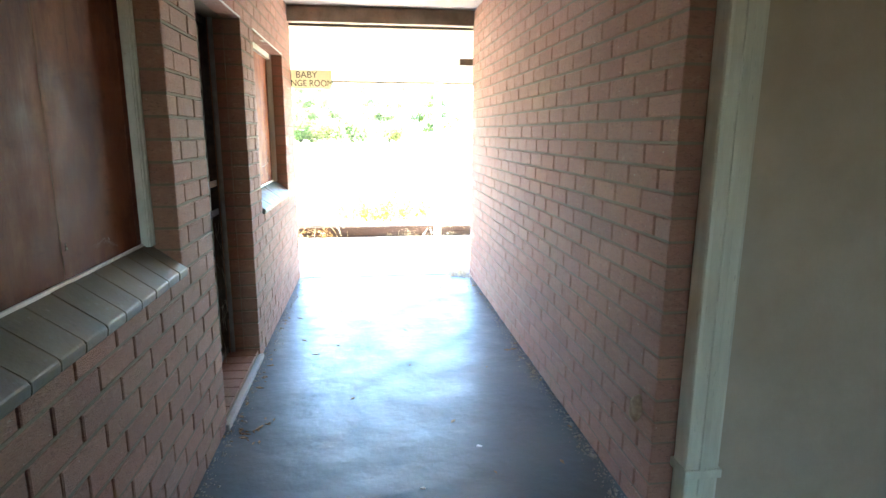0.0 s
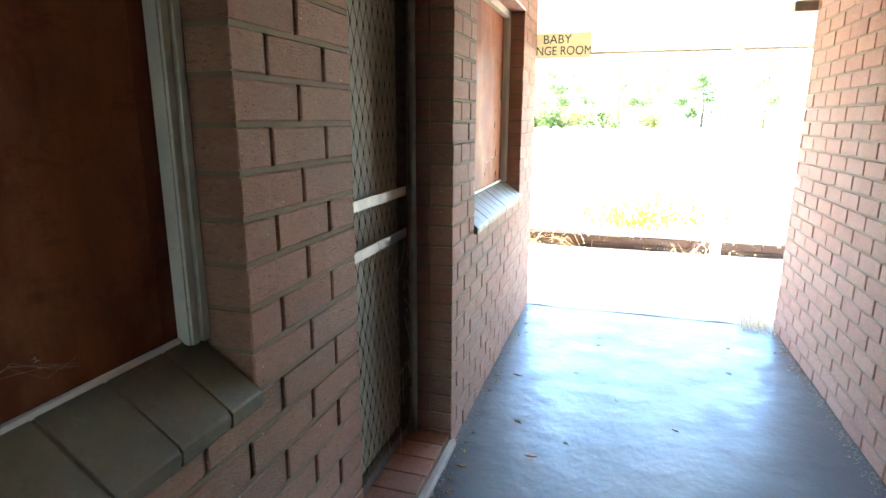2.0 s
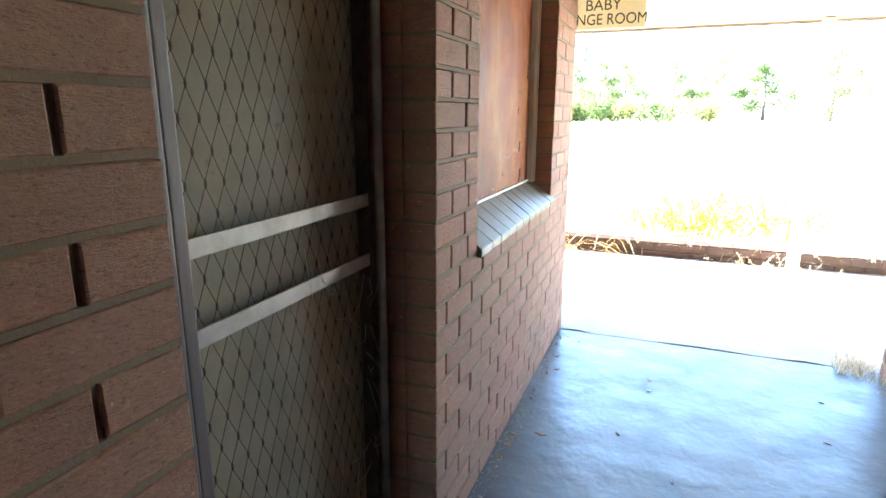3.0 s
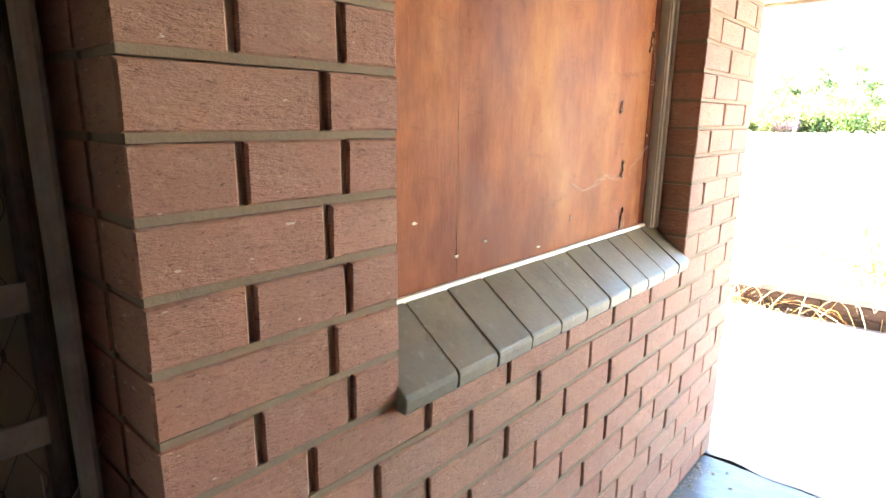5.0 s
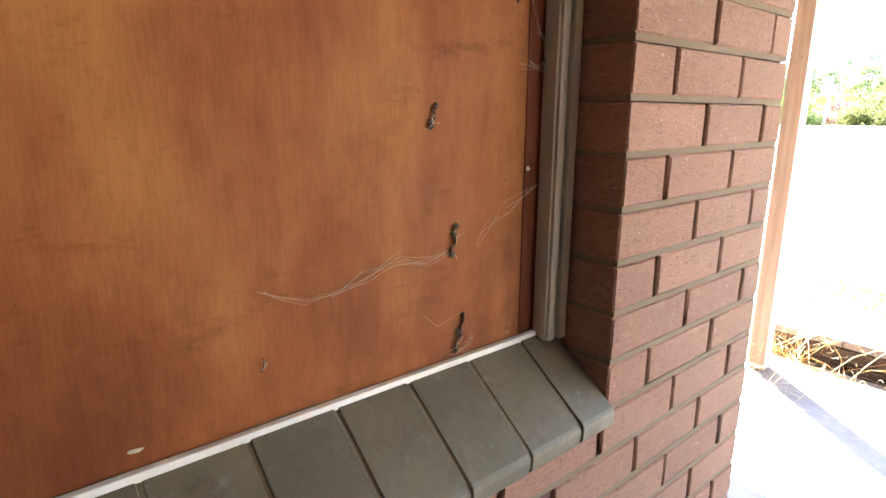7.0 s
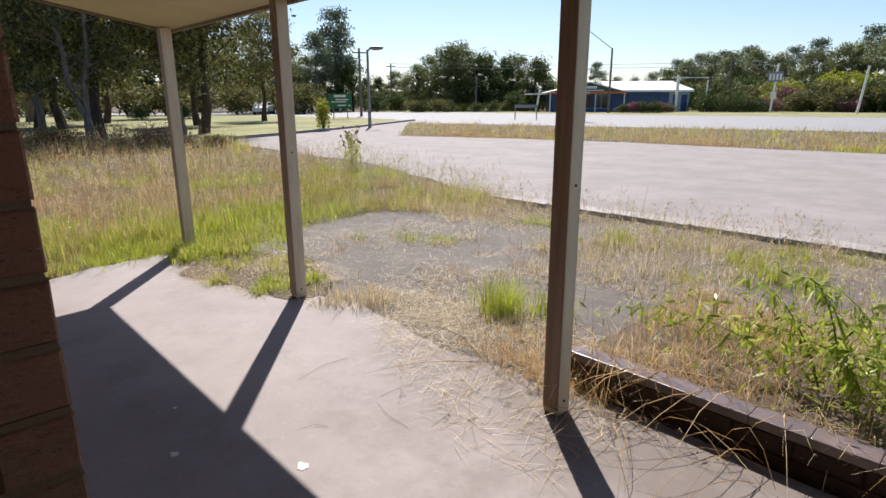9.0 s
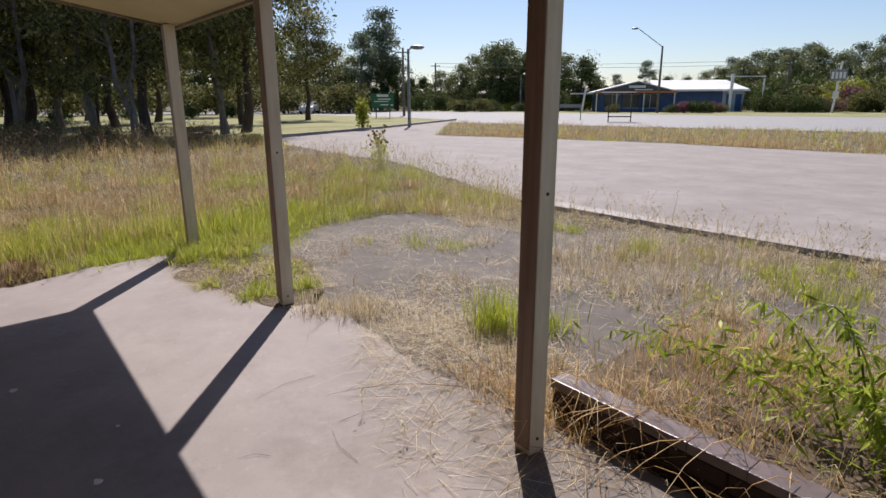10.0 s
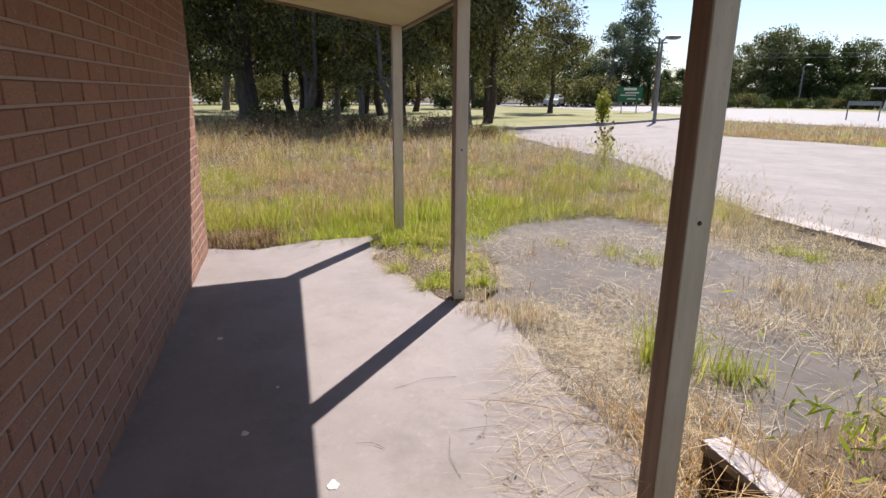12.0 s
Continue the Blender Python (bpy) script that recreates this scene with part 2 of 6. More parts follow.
WIRE = plain("rusty_wire", (0.055, 0.042, 0.032), (0.11, 0.08, 0.055), 0.7, 30, 0.3)
JAMB = plain("dull_purple_grey_paint", (0.07, 0.055, 0.055), (0.12, 0.098, 0.096), 0.55, 9, 0.2, 0.0006, (2, 2, 0.5), (0.09, 0.06, 0.05))
SHEET = plain("olive_door_sheet", (0.165, 0.143, 0.092), (0.235, 0.207, 0.137), 0.65, 4, 0, 0.001, (1, 1, 1), (0.1, 0.085, 0.06))
ROOF_TIN = plain("dull_tin_roof", (0.4, 0.4, 0.39), (0.48, 0.48, 0.47), 0.5, 3, 0.4)
SOIL = plain("dry_soil", (0.07, 0.048, 0.031), (0.13, 0.095, 0.063), 0.95, 6, 0, 0.01)
LITTER = plain("dry_leaf_litter", (0.18, 0.1, 0.05), (0.34, 0.23, 0.12), 0.9, 40)
NEST = plain("dark_mud", (0.035, 0.022, 0.015), (0.09, 0.06, 0.04), 0.95, 60, 0, 0.003)
WEB = plain("dusty_web", (0.42, 0.36, 0.27), (0.55, 0.48, 0.38), 0.9, 60)
n = Nodes("translucent_cream_signboard", 0.6)
n.color(n.mix(n.noise(6, 5), (0.8, 0.74, 0.55), (0.88, 0.82, 0.63)))
# Translucency added to brighten the sign's shaded face.
sh = n.t.nodes.new("ShaderNodeMixShader")
tr = n.t.nodes.new("ShaderNodeBsdfTranslucent")
tr.inputs[0].default_value = (0.92, 0.87, 0.7, 1)
sh.inputs[0].default_value = 0.28
n.t.links.new(n.b.outputs[0], sh.inputs[1])
n.t.links.new(tr.outputs[0], sh.inputs[2])
n.t.links.new(sh.outputs[0], n.t.nodes["Material Output"].inputs[0])
SIGN = n.m
INK = plain("dark_lettering", (0.03, 0.03, 0.028), (0.05, 0.048, 0.044), 0.6, 20)
LAWN = plain("dry_lawn", (0.16, 0.17, 0.055), (0.30, 0.27, 0.115), 0.95, 0.35, 0, 0.02, (1, 1, 1), (0.36, 0.31, 0.16))

n = Nodes("field_earth", 0.95)
c = n.mix(n.ramp(n.noise(0.25, 6, 0.7), [(0.35, (0, 0, 0)), (0.65, (1, 1, 1))]), (0.075, 0.056, 0.032), (0.11, 0.09, 0.045))
c = n.mix(n.ramp(n.noise(3, 6, 0.75), [(0.5, (0, 0, 0)), (0.7, (0.8, 0.8, 0.8))]), c, (0.075, 0.08, 0.026))
n.color(c)
EARTH = n.bump(n.noise(9, 6, 0.8), 0.03).m


def leaf_material(name, stops, shine=0.5, through_light=0.35, patch=None):
    n = Nodes(name, shine)
    n.b.inputs["Specular IOR Level"].default_value = 0.22
    c = n.ramp(n.random(), stops)
    if patch:
        c = n.mix(n.ramp(n.noise(1.3, 4, 0.6), [(0.42, (0, 0, 0)), (0.64, (0.5, 0.5, 0.5))]), c, patch)
    n.color(c)
    tr = n.t.nodes.new("ShaderNodeBsdfTranslucent")
    n.t.links.new(n.mix(0.5, c, c, "MIX"), tr.inputs[0])
    ms = n.t.nodes.new("ShaderNodeMixShader")
    ms.inputs[0].default_value = through_light
    out = n.t.nodes["Material Output"]
    n.t.links.new(n.b.outputs[0], ms.inputs[1])
    n.t.links.new(tr.outputs[0], ms.inputs[2])
    n.t.links.new(ms.outputs[0], out.inputs[0])
    return n.m


G_DRY = leaf_material("straw_grass", [(0, (0.34, 0.24, 0.12)), (0.4, (0.57, 0.45, 0.25)), (0.8, (0.74, 0.63, 0.42)), (0.93, (0.86, 0.79, 0.62)), (1, (0.26, 0.16, 0.07))], 0.5, 0.4)
G_STRAW = leaf_material("golden_straw", [(0, (0.3, 0.16, 0.05)), (0.4, (0.52, 0.33, 0.12)), (0.8, (0.7, 0.5, 0.22)), (0.95, (0.82, 0.68, 0.42)), (1, (0.25, 0.12, 0.04))], 0.5, 0.4)
G_FIELD = leaf_material("faded_field_grass", [(0, (0.24, 0.13, 0.05)), (0.4, (0.46, 0.31, 0.14)), (0.75, (0.62, 0.46, 0.25)), (0.92, (0.74, 0.61, 0.42)), (1, (0.36, 0.34, 0.07))], 0.6, 0.4)
G_GREEN = leaf_material("green_grass", [(0, (0.2, 0.26, 0.02)), (0.45, (0.36, 0.43, 0.035)), (0.8, (0.52, 0.54, 0.07)), (1, (0.62, 0.52, 0.2))], 0.5, 0.5, (0.5, 0.42, 0.12))
WILLOW = leaf_material("willowy_leaf", [(0, (0.11, 0.16, 0.015)), (0.5, (0.3, 0.38, 0.035)), (1, (0.52, 0.58, 0.1))], 0.35, 0.5)
EUC = leaf_material("gum_leaf", [(0, (0.04, 0.044, 0.016)), (0.5, (0.125, 0.125, 0.04)), (0.85, (0.25, 0.24, 0.075)), (1, (0.24, 0.22, 0.07))], 0.62, 0.35)
EUC_PALE = leaf_material("blue_gum_leaf", [(0, (0.07, 0.09, 0.055)), (0.5, (0.13, 0.165, 0.1)), (1, (0.22, 0.26, 0.15))], 0.6, 0.25)
BUSH = leaf_material("garden_leaf", [(0, (0.032, 0.05, 0.014)), (0.5, (0.07, 0.1, 0.024)), (1, (0.14, 0.17, 0.045))], 0.65, 0.25)
LIME = leaf_material("yellow_green_leaf", [(0, (0.15, 0.18, 0.016)), (0.5, (0.26, 0.28, 0.025)), (1, (0.4, 0.4, 0.05))], 0.5, 0.4)
PINK = leaf_material("purple_blossom", [(0, (0.13, 0.04, 0.07)), (0.6, (0.3, 0.1, 0.16)), (1, (0.1, 0.12, 0.04))], 0.6, 0.3)
# Lighter copy of the gum leaf: side light and haze put into its colours.
EUC_FAR = leaf_material("side_lit_leaf", [(0, (0.07, 0.085, 0.035)), (0.5, (0.15, 0.175, 0.065)), (0.85, (0.24, 0.26, 0.1)), (1, (0.32, 0.32, 0.14))], 0.45, 0.35)
BARK = plain("grey_bark", (0.10, 0.085, 0.07), (0.24, 0.205, 0.17), 0.9, 3, 0, 0.02, (3, 3, 0.6), (0.06, 0.05, 0.04))
BARK_DARK = plain("dark_bark", (0.04, 0.03, 0.025), (0.1, 0.07, 0.055), 0.95, 3, 0, 0.03, (3, 3, 0.5))


# ---- building helpers ----
def part(name, bm, material, parent=None, label=""):
    """Links a bmesh, a mesh, or (vertices, faces) as one object, under a parent where one is given."""
    if isinstance(bm, bmesh.types.BMesh):
        me = bpy.data.meshes.new(name)
        bm.to_mesh(me)
        bm.free()
    elif isinstance(bm, tuple):
        me = bpy.data.meshes.new(name)
        me.from_pydata(bm[0], [], bm[1])
        me.update()
    else:
        me = bm
    if not me.materials:
        me.materials.append(material)
    ob = new(name, me)
    if parent is not None:
        ob.parent = parent
    if label:
        ob["label"] = label
    return ob


def base(name, x=0.0, y=0.0, z=0.0, turn=0.0):
    ob = new(name)
    ob.empty_display_size = 0.1
    ob.matrix_basis = pose(x, y, z, 0, 0, turn)
    return ob


def box(bm, lo, hi, ch=0.0):
    """Adds a box, its edges chamfered by ch."""
    r = bmesh.ops.create_cube(bm, size=1)["verts"]
    for v in r:
        v.co = [lo[i] if v.co[i] < 0 else hi[i] for i in range(3)]
    if ch:
        es = list({e for v in r for e in v.link_edges})
        bmesh.ops.bevel(bm, geom=es, offset=ch, segments=2, affect="EDGES", profile=0.6)
    return bm


def boxes(*specs, ch=0.0):
    bm = bmesh.new()
    for lo, hi in specs:
        box(bm, lo, hi, ch)
    return bm


def tube(pts, radii, sides=7, verts=None, faces=None):
    """A tapered tube along points, as lists of vertices and faces."""
    verts = [] if verts is None else verts
    faces = [] if faces is None else faces
    start = len(verts)
    for i, p in enumerate(pts):
        p = Vector(p)
        d = (Vector(pts[min(i + 1, len(pts) - 1)]) - Vector(pts[max(i - 1, 0)])).normalized()
        a = d.orthogonal().normalized()
        b = d.cross(a)
        for s in range(sides):
            w = 2 * math.pi * s / sides
            verts.append(tuple(p + (a * math.cos(w) + b * math.sin(w)) * radii[i]))
    for i in range(len(pts) - 1):
        for s in range(sides):
            q = start + i * sides
            faces.append((q + s, q + (s + 1) % sides, q + sides + (s + 1) % sides, q + sides + s))
    faces.append(tuple(start + s for s in reversed(range(sides))))
    faces.append(tuple(start + (len(pts) - 1) * sides + s for s in range(sides)))
    return verts, faces


def numpy_mesh(name, verts, quads, material):
    """A mesh from arrays of vertices (n, 3) and quads (m, 4)."""
    me = bpy.data.meshes.new(name)
    me.vertices.add(len(verts))
    me.vertices.foreach_set("co", np.asarray(verts, np.float32).ravel())
    me.loops.add(quads.size)
    me.loops.foreach_set("vertex_index", quads.astype(np.int32).ravel())
    me.polygons.add(len(quads))
    me.polygons.foreach_set("loop_start", np.arange(0, quads.size, 4, dtype=np.int32))
    me.update(calc_edges=True)
    me.validate()
    me.materials.append(material)
    return me


def patchy(x, y, scale, seed):
    """A cheap patchy field from 0 to 1."""
    s = np.zeros_like(x)
    r = np.random.default_rng(seed)
    for i in range(6):
        a, f, p = r.uniform(0, 6.28), scale * r.uniform(0.6, 2.2), r.uniform(0, 6.28)
        s += np.sin((x * math.cos(a) + y * math.sin(a)) * f + p)
    return 1 / (1 + np.exp(-s * 0.9))


def blades_mesh(name, rng, xy, z, height, width, bend, material, flat=0.0, ways=None):
    """Grass blades: each a bent, tapered strip of two quads. flat: 0 stands, 1 lies."""
    k = len(xy)
    a = rng.uniform(0, 2 * math.pi, k) if ways is None else ways + rng.normal(0, 0.5, k)
    way = np.stack([np.cos(a), np.sin(a)], 1)
    side = np.stack([-np.sin(a), np.cos(a)], 1)
    h = height * rng.uniform(0.35, 1.25, k) * (0.45 + 0.95 * patchy(xy[:, 0] + 40 * (k % 7), xy[:, 1], 1.9, k % 11))
    b = bend * rng.uniform(0.2, 1.4, k) + flat
    w = width * rng.uniform(0.6, 1.3, k)
    out = np.zeros((k, 6, 3))
    for j, (s, wd) in enumerate(((0.0, 1.0), (0.55, 0.8), (1.0, 0.12))):
        lean = h * (s ** 1.6) * np.minimum(b, 1.2)
        up = h * s * np.sqrt(np.maximum(0.02, 1 - np.minimum(b * s, 0.99) ** 2)) * (rng.uniform(0.03, 0.25, k) if flat > 0.5 else 1.0)
        for q, sg in enumerate((-0.5, 0.5)):
            out[:, j * 2 + q, :2] = xy + way * lean[:, None] + side * (w * wd * sg)[:, None]
            out[:, j * 2 + q, 2] = z + up
    idx = np.arange(k)[:, None] * 6
    quads = np.concatenate([idx + np.array([0, 1, 3, 2]), idx + np.array([2, 3, 5, 4])])
    return numpy_mesh(name, out.reshape(-1, 3), quads, material)


def leaves_mesh(name, rng, centres, length, width, droop, material):
    """Leaves as narrow diamonds about given points."""
    k = len(centres)
    d = rng.normal(size=(k, 3))
    d[:, 2] -= droop
    d /= np.linalg.norm(d, axis=1)[:, None]
    o = np.cross(d, rng.normal(size=(k, 3)))
    o /= np.linalg.norm(o, axis=1)[:, None]
    ln = (length * rng.uniform(0.6, 1.35, k))[:, None]
    wd = (width * rng.uniform(0.6, 1.3, k))[:, None]
    v = np.stack([centres, centres + d * ln * 0.45 + o * wd * 0.5, centres + d * ln, centres + d * ln * 0.45 - o * wd * 0.5], 1)
    quads = np.arange(k * 4).reshape(k, 4)
    return numpy_mesh(name, v.reshape(-1, 3), quads, material)


# ---- brickwork ----
COURSE, MODULE, JOINT = 0.086, 0.24, 0.01
BRICK_MESHES = {}


def brick_data(length, height, depth=0.1, variant=0):
    """A brick with worn, uneven front edges; x along the wall, y out of it, front face at y = 0."""
    key = (round(length, 3), round(height, 3), round(depth, 3), variant)
    if key not in BRICK_MESHES:
        l, h, d, _ = key
        rng = random.Random(variant * 977 + int(l * 1000))
        line = [(0, 0), (l * 0.35, 0), (l * 0.7, 0), (l, 0), (l, h), (l * 0.62, h), (l * 0.3, h), (0, h)]
        v = [(x, -d, z) for x, z in line]
        for inset, y, worn in ((0.0, -0.0035, 0.0012), (0.0028, 0.0, 0.0022)):
            for x, z in line:
                q = inset + rng.random() * worn
                v.append((min(max(x, q), l - q), y, q if z == 0 else h - q))
        f = [tuple(reversed(range(8))), tuple(range(16, 24))]
        for r in (0, 8):
            f += [(r + i, r + (i + 1) % 8, r + 8 + (i + 1) % 8, r + 8 + i) for i in range(8)]
        me = bpy.data.meshes.new("brick")
        me.from_pydata(v, [], f)
        me.update()
        me.materials.append(BRICK)
        BRICK_MESHES[key] = me
    return BRICK_MESHES[key]


def course_joints(a, b, anchor, k, module=MODULE):
    """The pieces of one course between a and b in running bond."""
    s = anchor + (module / 2 if k % 2 else 0.0)
    i = math.floor((a - s) / module)
    cuts = [a]
    while s + i * module < b:
        c = s + i * module
        if c > a + 0.045 and c < b - 0.045:
            cuts.append(c)
        i += 1
    cuts.append(b + JOINT)
    return [(p, q - JOINT) for p, q in zip(cuts, cuts[1:])]


def brick_wall(name, frame_m, courses, near, label, bed=0.0014, mortar=None):
    """courses: rows of (k, a, b, anchor, module); bed: how deep the bed joints lie. frame_m carries the wall's own axes into the place; near(u, k) picks the loose pieces."""
    rng = random.Random(name)
    wall = base(name)
    wall.matrix_basis = frame_m
    tagged(wall, label, "brick wall", kind="structure")
    mv, mf, rv, rf = [], [], [], []

    def add(vs, fs, lo, hi):
        s = len(vs)
        vs += [(x, y, z) for z in (lo[2], hi[2]) for y in (lo[1], hi[1]) for x in (lo[0], hi[0])]
        fs += [tuple(s + i for i in f) for f in ((0, 2, 3, 1), (4, 5, 7, 6), (0, 1, 5, 4), (2, 6, 7, 3), (0, 4, 6, 2), (1, 3, 7, 5))]

    for k, a, b, anchor, module in courses:
        z = k * COURSE
        add(mv, mf, (a + 0.004, -0.099, z + 0.001), (b - 0.004, -0.008, z + COURSE - 0.011))
        add(mv, mf, (a + 0.004, -0.099, z + COURSE - 0.0095), (b - 0.004, -bed, z + COURSE + 0.001))
        for p, q in course_joints(a, b, anchor, k, module):
            me = brick_data(q - p, COURSE - JOINT, variant=rng.randrange(4))
            out, dz = rng.uniform(-0.0005, 0.0022), rng.uniform(-0.001, 0.001)
            if near((p + q) / 2, k):
                ob = part("brick", me, BRICK, wall)
                ob.matrix_basis = pose(p, out, z + dz, rng.uniform(-0.3, 0.3), 0, rng.uniform(-0.25, 0.25))
            else:
                s = len(rv)
                rv += [(v.co.x + p, v.co.y + out, v.co.z + z + dz) for v in me.vertices]
                rf += [tuple(s + i for i in f.vertices) for f in me.polygons]
    part("mortar", (mv, mf), mortar or MORTAR, wall)
    if rv:
        tagged(part("brickwork", (rv, rf), BRICK, wall), kind="stuff")
    return wall


# ---- ground, floors, roads ----
def sheet(name, outline, z, material, label, category, kind="structure"):
    bm = bmesh.new()
    bm.faces.new([bm.verts.new((x, y, z)) for x, y in outline])
    bmesh.ops.triangulate(bm, faces=bm.faces[:])
    return tagged(part(name, bm, material), label, category, kind=kind)


def edge_noise(outline, amount, step, seed):
    """Walks an outline in short steps and frays it."""
    rng = random.Random(seed)
    pts = []
    for (x0, y0), (x1, y1) in zip(outline, outline[1:] + outline[:1]):
        k = max(1, int(math.hypot(x1 - x0, y1 - y0) / step))
        for i in range(k):
            pts.append((x0 + (x1 - x0) * i / k + rng.uniform(-amount, amount), y0 + (y1 - y0) * i / k + rng.uniform(-amount, amount)))
    return pts


sheet("ground", [(-900, -900), (900, -900), (900, 900), (-900, 900)], -0.03, EARTH, "dry grassy earth reaching to the horizon", "ground")
sheet("road", edge_noise([(-5.0, 12.75), (-10.8, 14.5), (-21.5, 14.9), (-26.6, 24.2), (-34.2, 36.0), (-30.9, 32.7), (-19.3, 22.4), (-14.4, 24.3), (-10.0, 25.4), (-3.2, 26.0), (70, 30), (70, 12.8)], 0.12, 0.8, 3),
      -0.018, ROAD, "pale pinkish sun-bleached asphalt service road", "road")
sheet("road_highway", [(-140, -60), (-79, 17.6), (-62, 36), (-45, 37.5), (-34.2, 36.1), (-30.9, 32.7), (-19.5, 35.5), (-6, 39.2), (70, 56), (160, 76), (160, 110), (70, 88), (-11.5, 66), (-24.5, 63), (-54, 61), (-78, 52), (-98, 30), (-170, -60)],
      -0.014, HIGHWAY, "wide grey highway beyond the grass strip", "road")
sheet("lawn", edge_noise([(-21.9, 14.8), (-26.6, 24.2), (-34.2, 36.0), (-45, 37.3), (-61.6, 36), (-79, 17.6), (-100, -14), (-40, -14), (-30, 8)], 0.15, 1.2, 5), -0.010, LAWN, "dry mown lawn under the gum trees", "lawn")
sheet("verge_far", [(-11.5, 66), (-24.5, 63), (-54, 61), (-78, 52), (-90, 90), (-20, 140), (160, 200), (160, 110), (70, 88)], -0.012, LAWN, "dry green verge across the highway", "verge")
sheet("asphalt_pad", edge_noise([(-4.6, 7.3), (-5.2, 9.2), (-5.5, 10.6), (-4.6, 11.5), (-3.8, 11.2), (-2.6, 12.5), (3.4, 12.6), (3.6, 9.8), (-0.8, 9.6), (-0.8, 7.5)], 0.1, 0.3, 8), -0.012, PAD,
      "worn dark asphalt pad half hidden by grass", "paving")
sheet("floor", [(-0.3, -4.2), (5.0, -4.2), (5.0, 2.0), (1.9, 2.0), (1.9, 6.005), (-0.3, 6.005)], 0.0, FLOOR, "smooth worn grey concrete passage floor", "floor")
sheet("pavement", edge_noise([(-5.05, 6.018), (6.0, 6.018), (6.0, 8.42), (-0.8, 8.35), (-1.6, 8.2), (-2.6, 8.3), (-3.5, 8.0), (-4.2, 7.65), (-4.6, 7.95), (-5.2, 8.05), (-5.1, 7.1), (-4.85, 6.5)], 0.018, 0.12, 9), 0.002,
      SLAB, "sunlit pinkish concrete verandah slab with frayed edge", "pavement")
sheet("floor_joint", [(-0.2, 6.004), (1.9, 6.004), (1.9, 6.019), (-0.2, 6.019)], -0.006, GROUT, "dark dirt-filled joint between concrete slabs", "floor joint")
sheet("dirt_drift", edge_noise([(-4.75, 7.8), (-4.25, 7.6), (-3.7, 7.78), (-3.35, 7.86), (-3.05, 7.98), (-3.0, 8.2), (-3.3, 8.5), (-4.2, 8.75), (-4.7, 8.4)], 0.05, 0.11, 19), 0.007, SOIL, "dark soil and litter drifted over the slab edge", "dirt")
sheet("gutter", edge_noise([(-5.0, 12.78), (4.2, 13.0), (30, 13.3), (30, 13.8), (4.2, 13.42), (-5.0, 13.1)], 0.05, 0.4, 20), -0.0135, PAVING, "pale dusty gutter strip along the kerb", "gutter")
b = bmesh.new()
for i in range(9):
    x0 = -5.1 + i * 1.02
    y0 = 12.62 + 0.03 * i
    box(b, (x0, y0, -0.06), (x0 + 1.0, y0 + 0.11, 0.035), 0.012)
tagged(part("kerb", b, PAVING), "low pale concrete kerb along the road", "kerb", kind="structure")
b = bmesh.new()
for (x0, y0), (x1, y1) in (((-21.9, 14.8), (-24.2, 19.5)), ((-24.2, 19.5), (-26.6, 24.2)), ((-26.6, 24.2), (-30.4, 30.1)), ((-30.4, 30.1), (-34.2, 36.0))):
    d = Vector((x1 - x0, y1 - y0)).normalized()
    nx, ny = -d.y * 0.08, d.x * 0.08
    vs = [b.verts.new((x + sx * nx, y + sx * ny, z)) for x, y in ((x0, y0), (x1, y1)) for sx in (-1, 1) for z in (-0.03, 0.1)]
    for f in ((1, 5, 7, 3), (0, 4, 5, 1), (2, 3, 7, 6), (0, 1, 3, 2), (4, 6, 7, 5)):
        b.faces.new([vs[i] for i in f])
tagged(part("lawn_kerb", b, PAVING), "pale concrete kerb edging the lawn", "kerb", kind="structure")

# ---- the building ----
CORNER, END, RIGHT, START = 6.073, 5.99, 1.79, 1.98
W1, W2, DOOR = (0.65, 2.46), (4.218, 5.498), (2.92, 3.842)
SILL_K, HEAD_K, TOP_K = 11, 25, 32


def left_courses():
    rows = []
    for k in range(TOP_K):
        if k < SILL_K:
            spans = [(-4.0, DOOR[0], 2.787, MODULE), (DOOR[1], CORNER, W2[1] - 0.018, MODULE)]
        elif k < HEAD_K:
            spans = [(-4.0, W1[0], W1[0], MODULE), (W1[1], DOOR[0], 2.782, 0.218), (W2[1], CORNER, W2[1], MODULE)]
            spans += [(DOOR[1], W2[0], 4.1895, 0.151) if k % 2 else (DOOR[1], W2[0], 4.083, MODULE)]
        else:
            spans = [(-4.0, CORNER, W2[1], MODULE)]
        rows += [(k, -y1, -y0, -anchor, module) for y0, y1, anchor, module in spans]
    return rows


def solid(name, specs, material, label, category, ch=0.0):
    return tagged(part(name, boxes(*specs, ch=ch), material), label, category, kind="structure")


solid("wall_core_left", [((-0.24, -4.0, 0), (-0.101, W1[0], 2.74)), ((-0.24, W1[0], 0), (-0.135, W1[1], 0.99)), ((-0.24, W1[1], 0), (-0.101, DOOR[0], 2.74)),
                         ((-0.24, DOOR[1], 0), (-0.101, W2[0], 2.74)), ((-0.24, W2[0], 0), (-0.135, W2[1], 0.99)), ((-0.24, W2[1], 0), (-0.101, CORNER - 0.101, 2.74)),
                         ((-0.24, W1[0], 2.15), (-0.101, W1[1], 2.74)), ((-0.24, DOOR[0], 2.15), (-0.101, DOOR[1], 2.74)), ((-0.24, W2[0], 2.15), (-0.101, W2[1], 2.74))],
      MORTAR, "mortared inner leaf of the brick wall", "wall")
solid("wall_core_front", [((-4.9, CORNER - 0.24, 0), (-0.241, CORNER - 0.101, 2.74))], RENDER, "plastered inner leaf of the front wall", "wall")
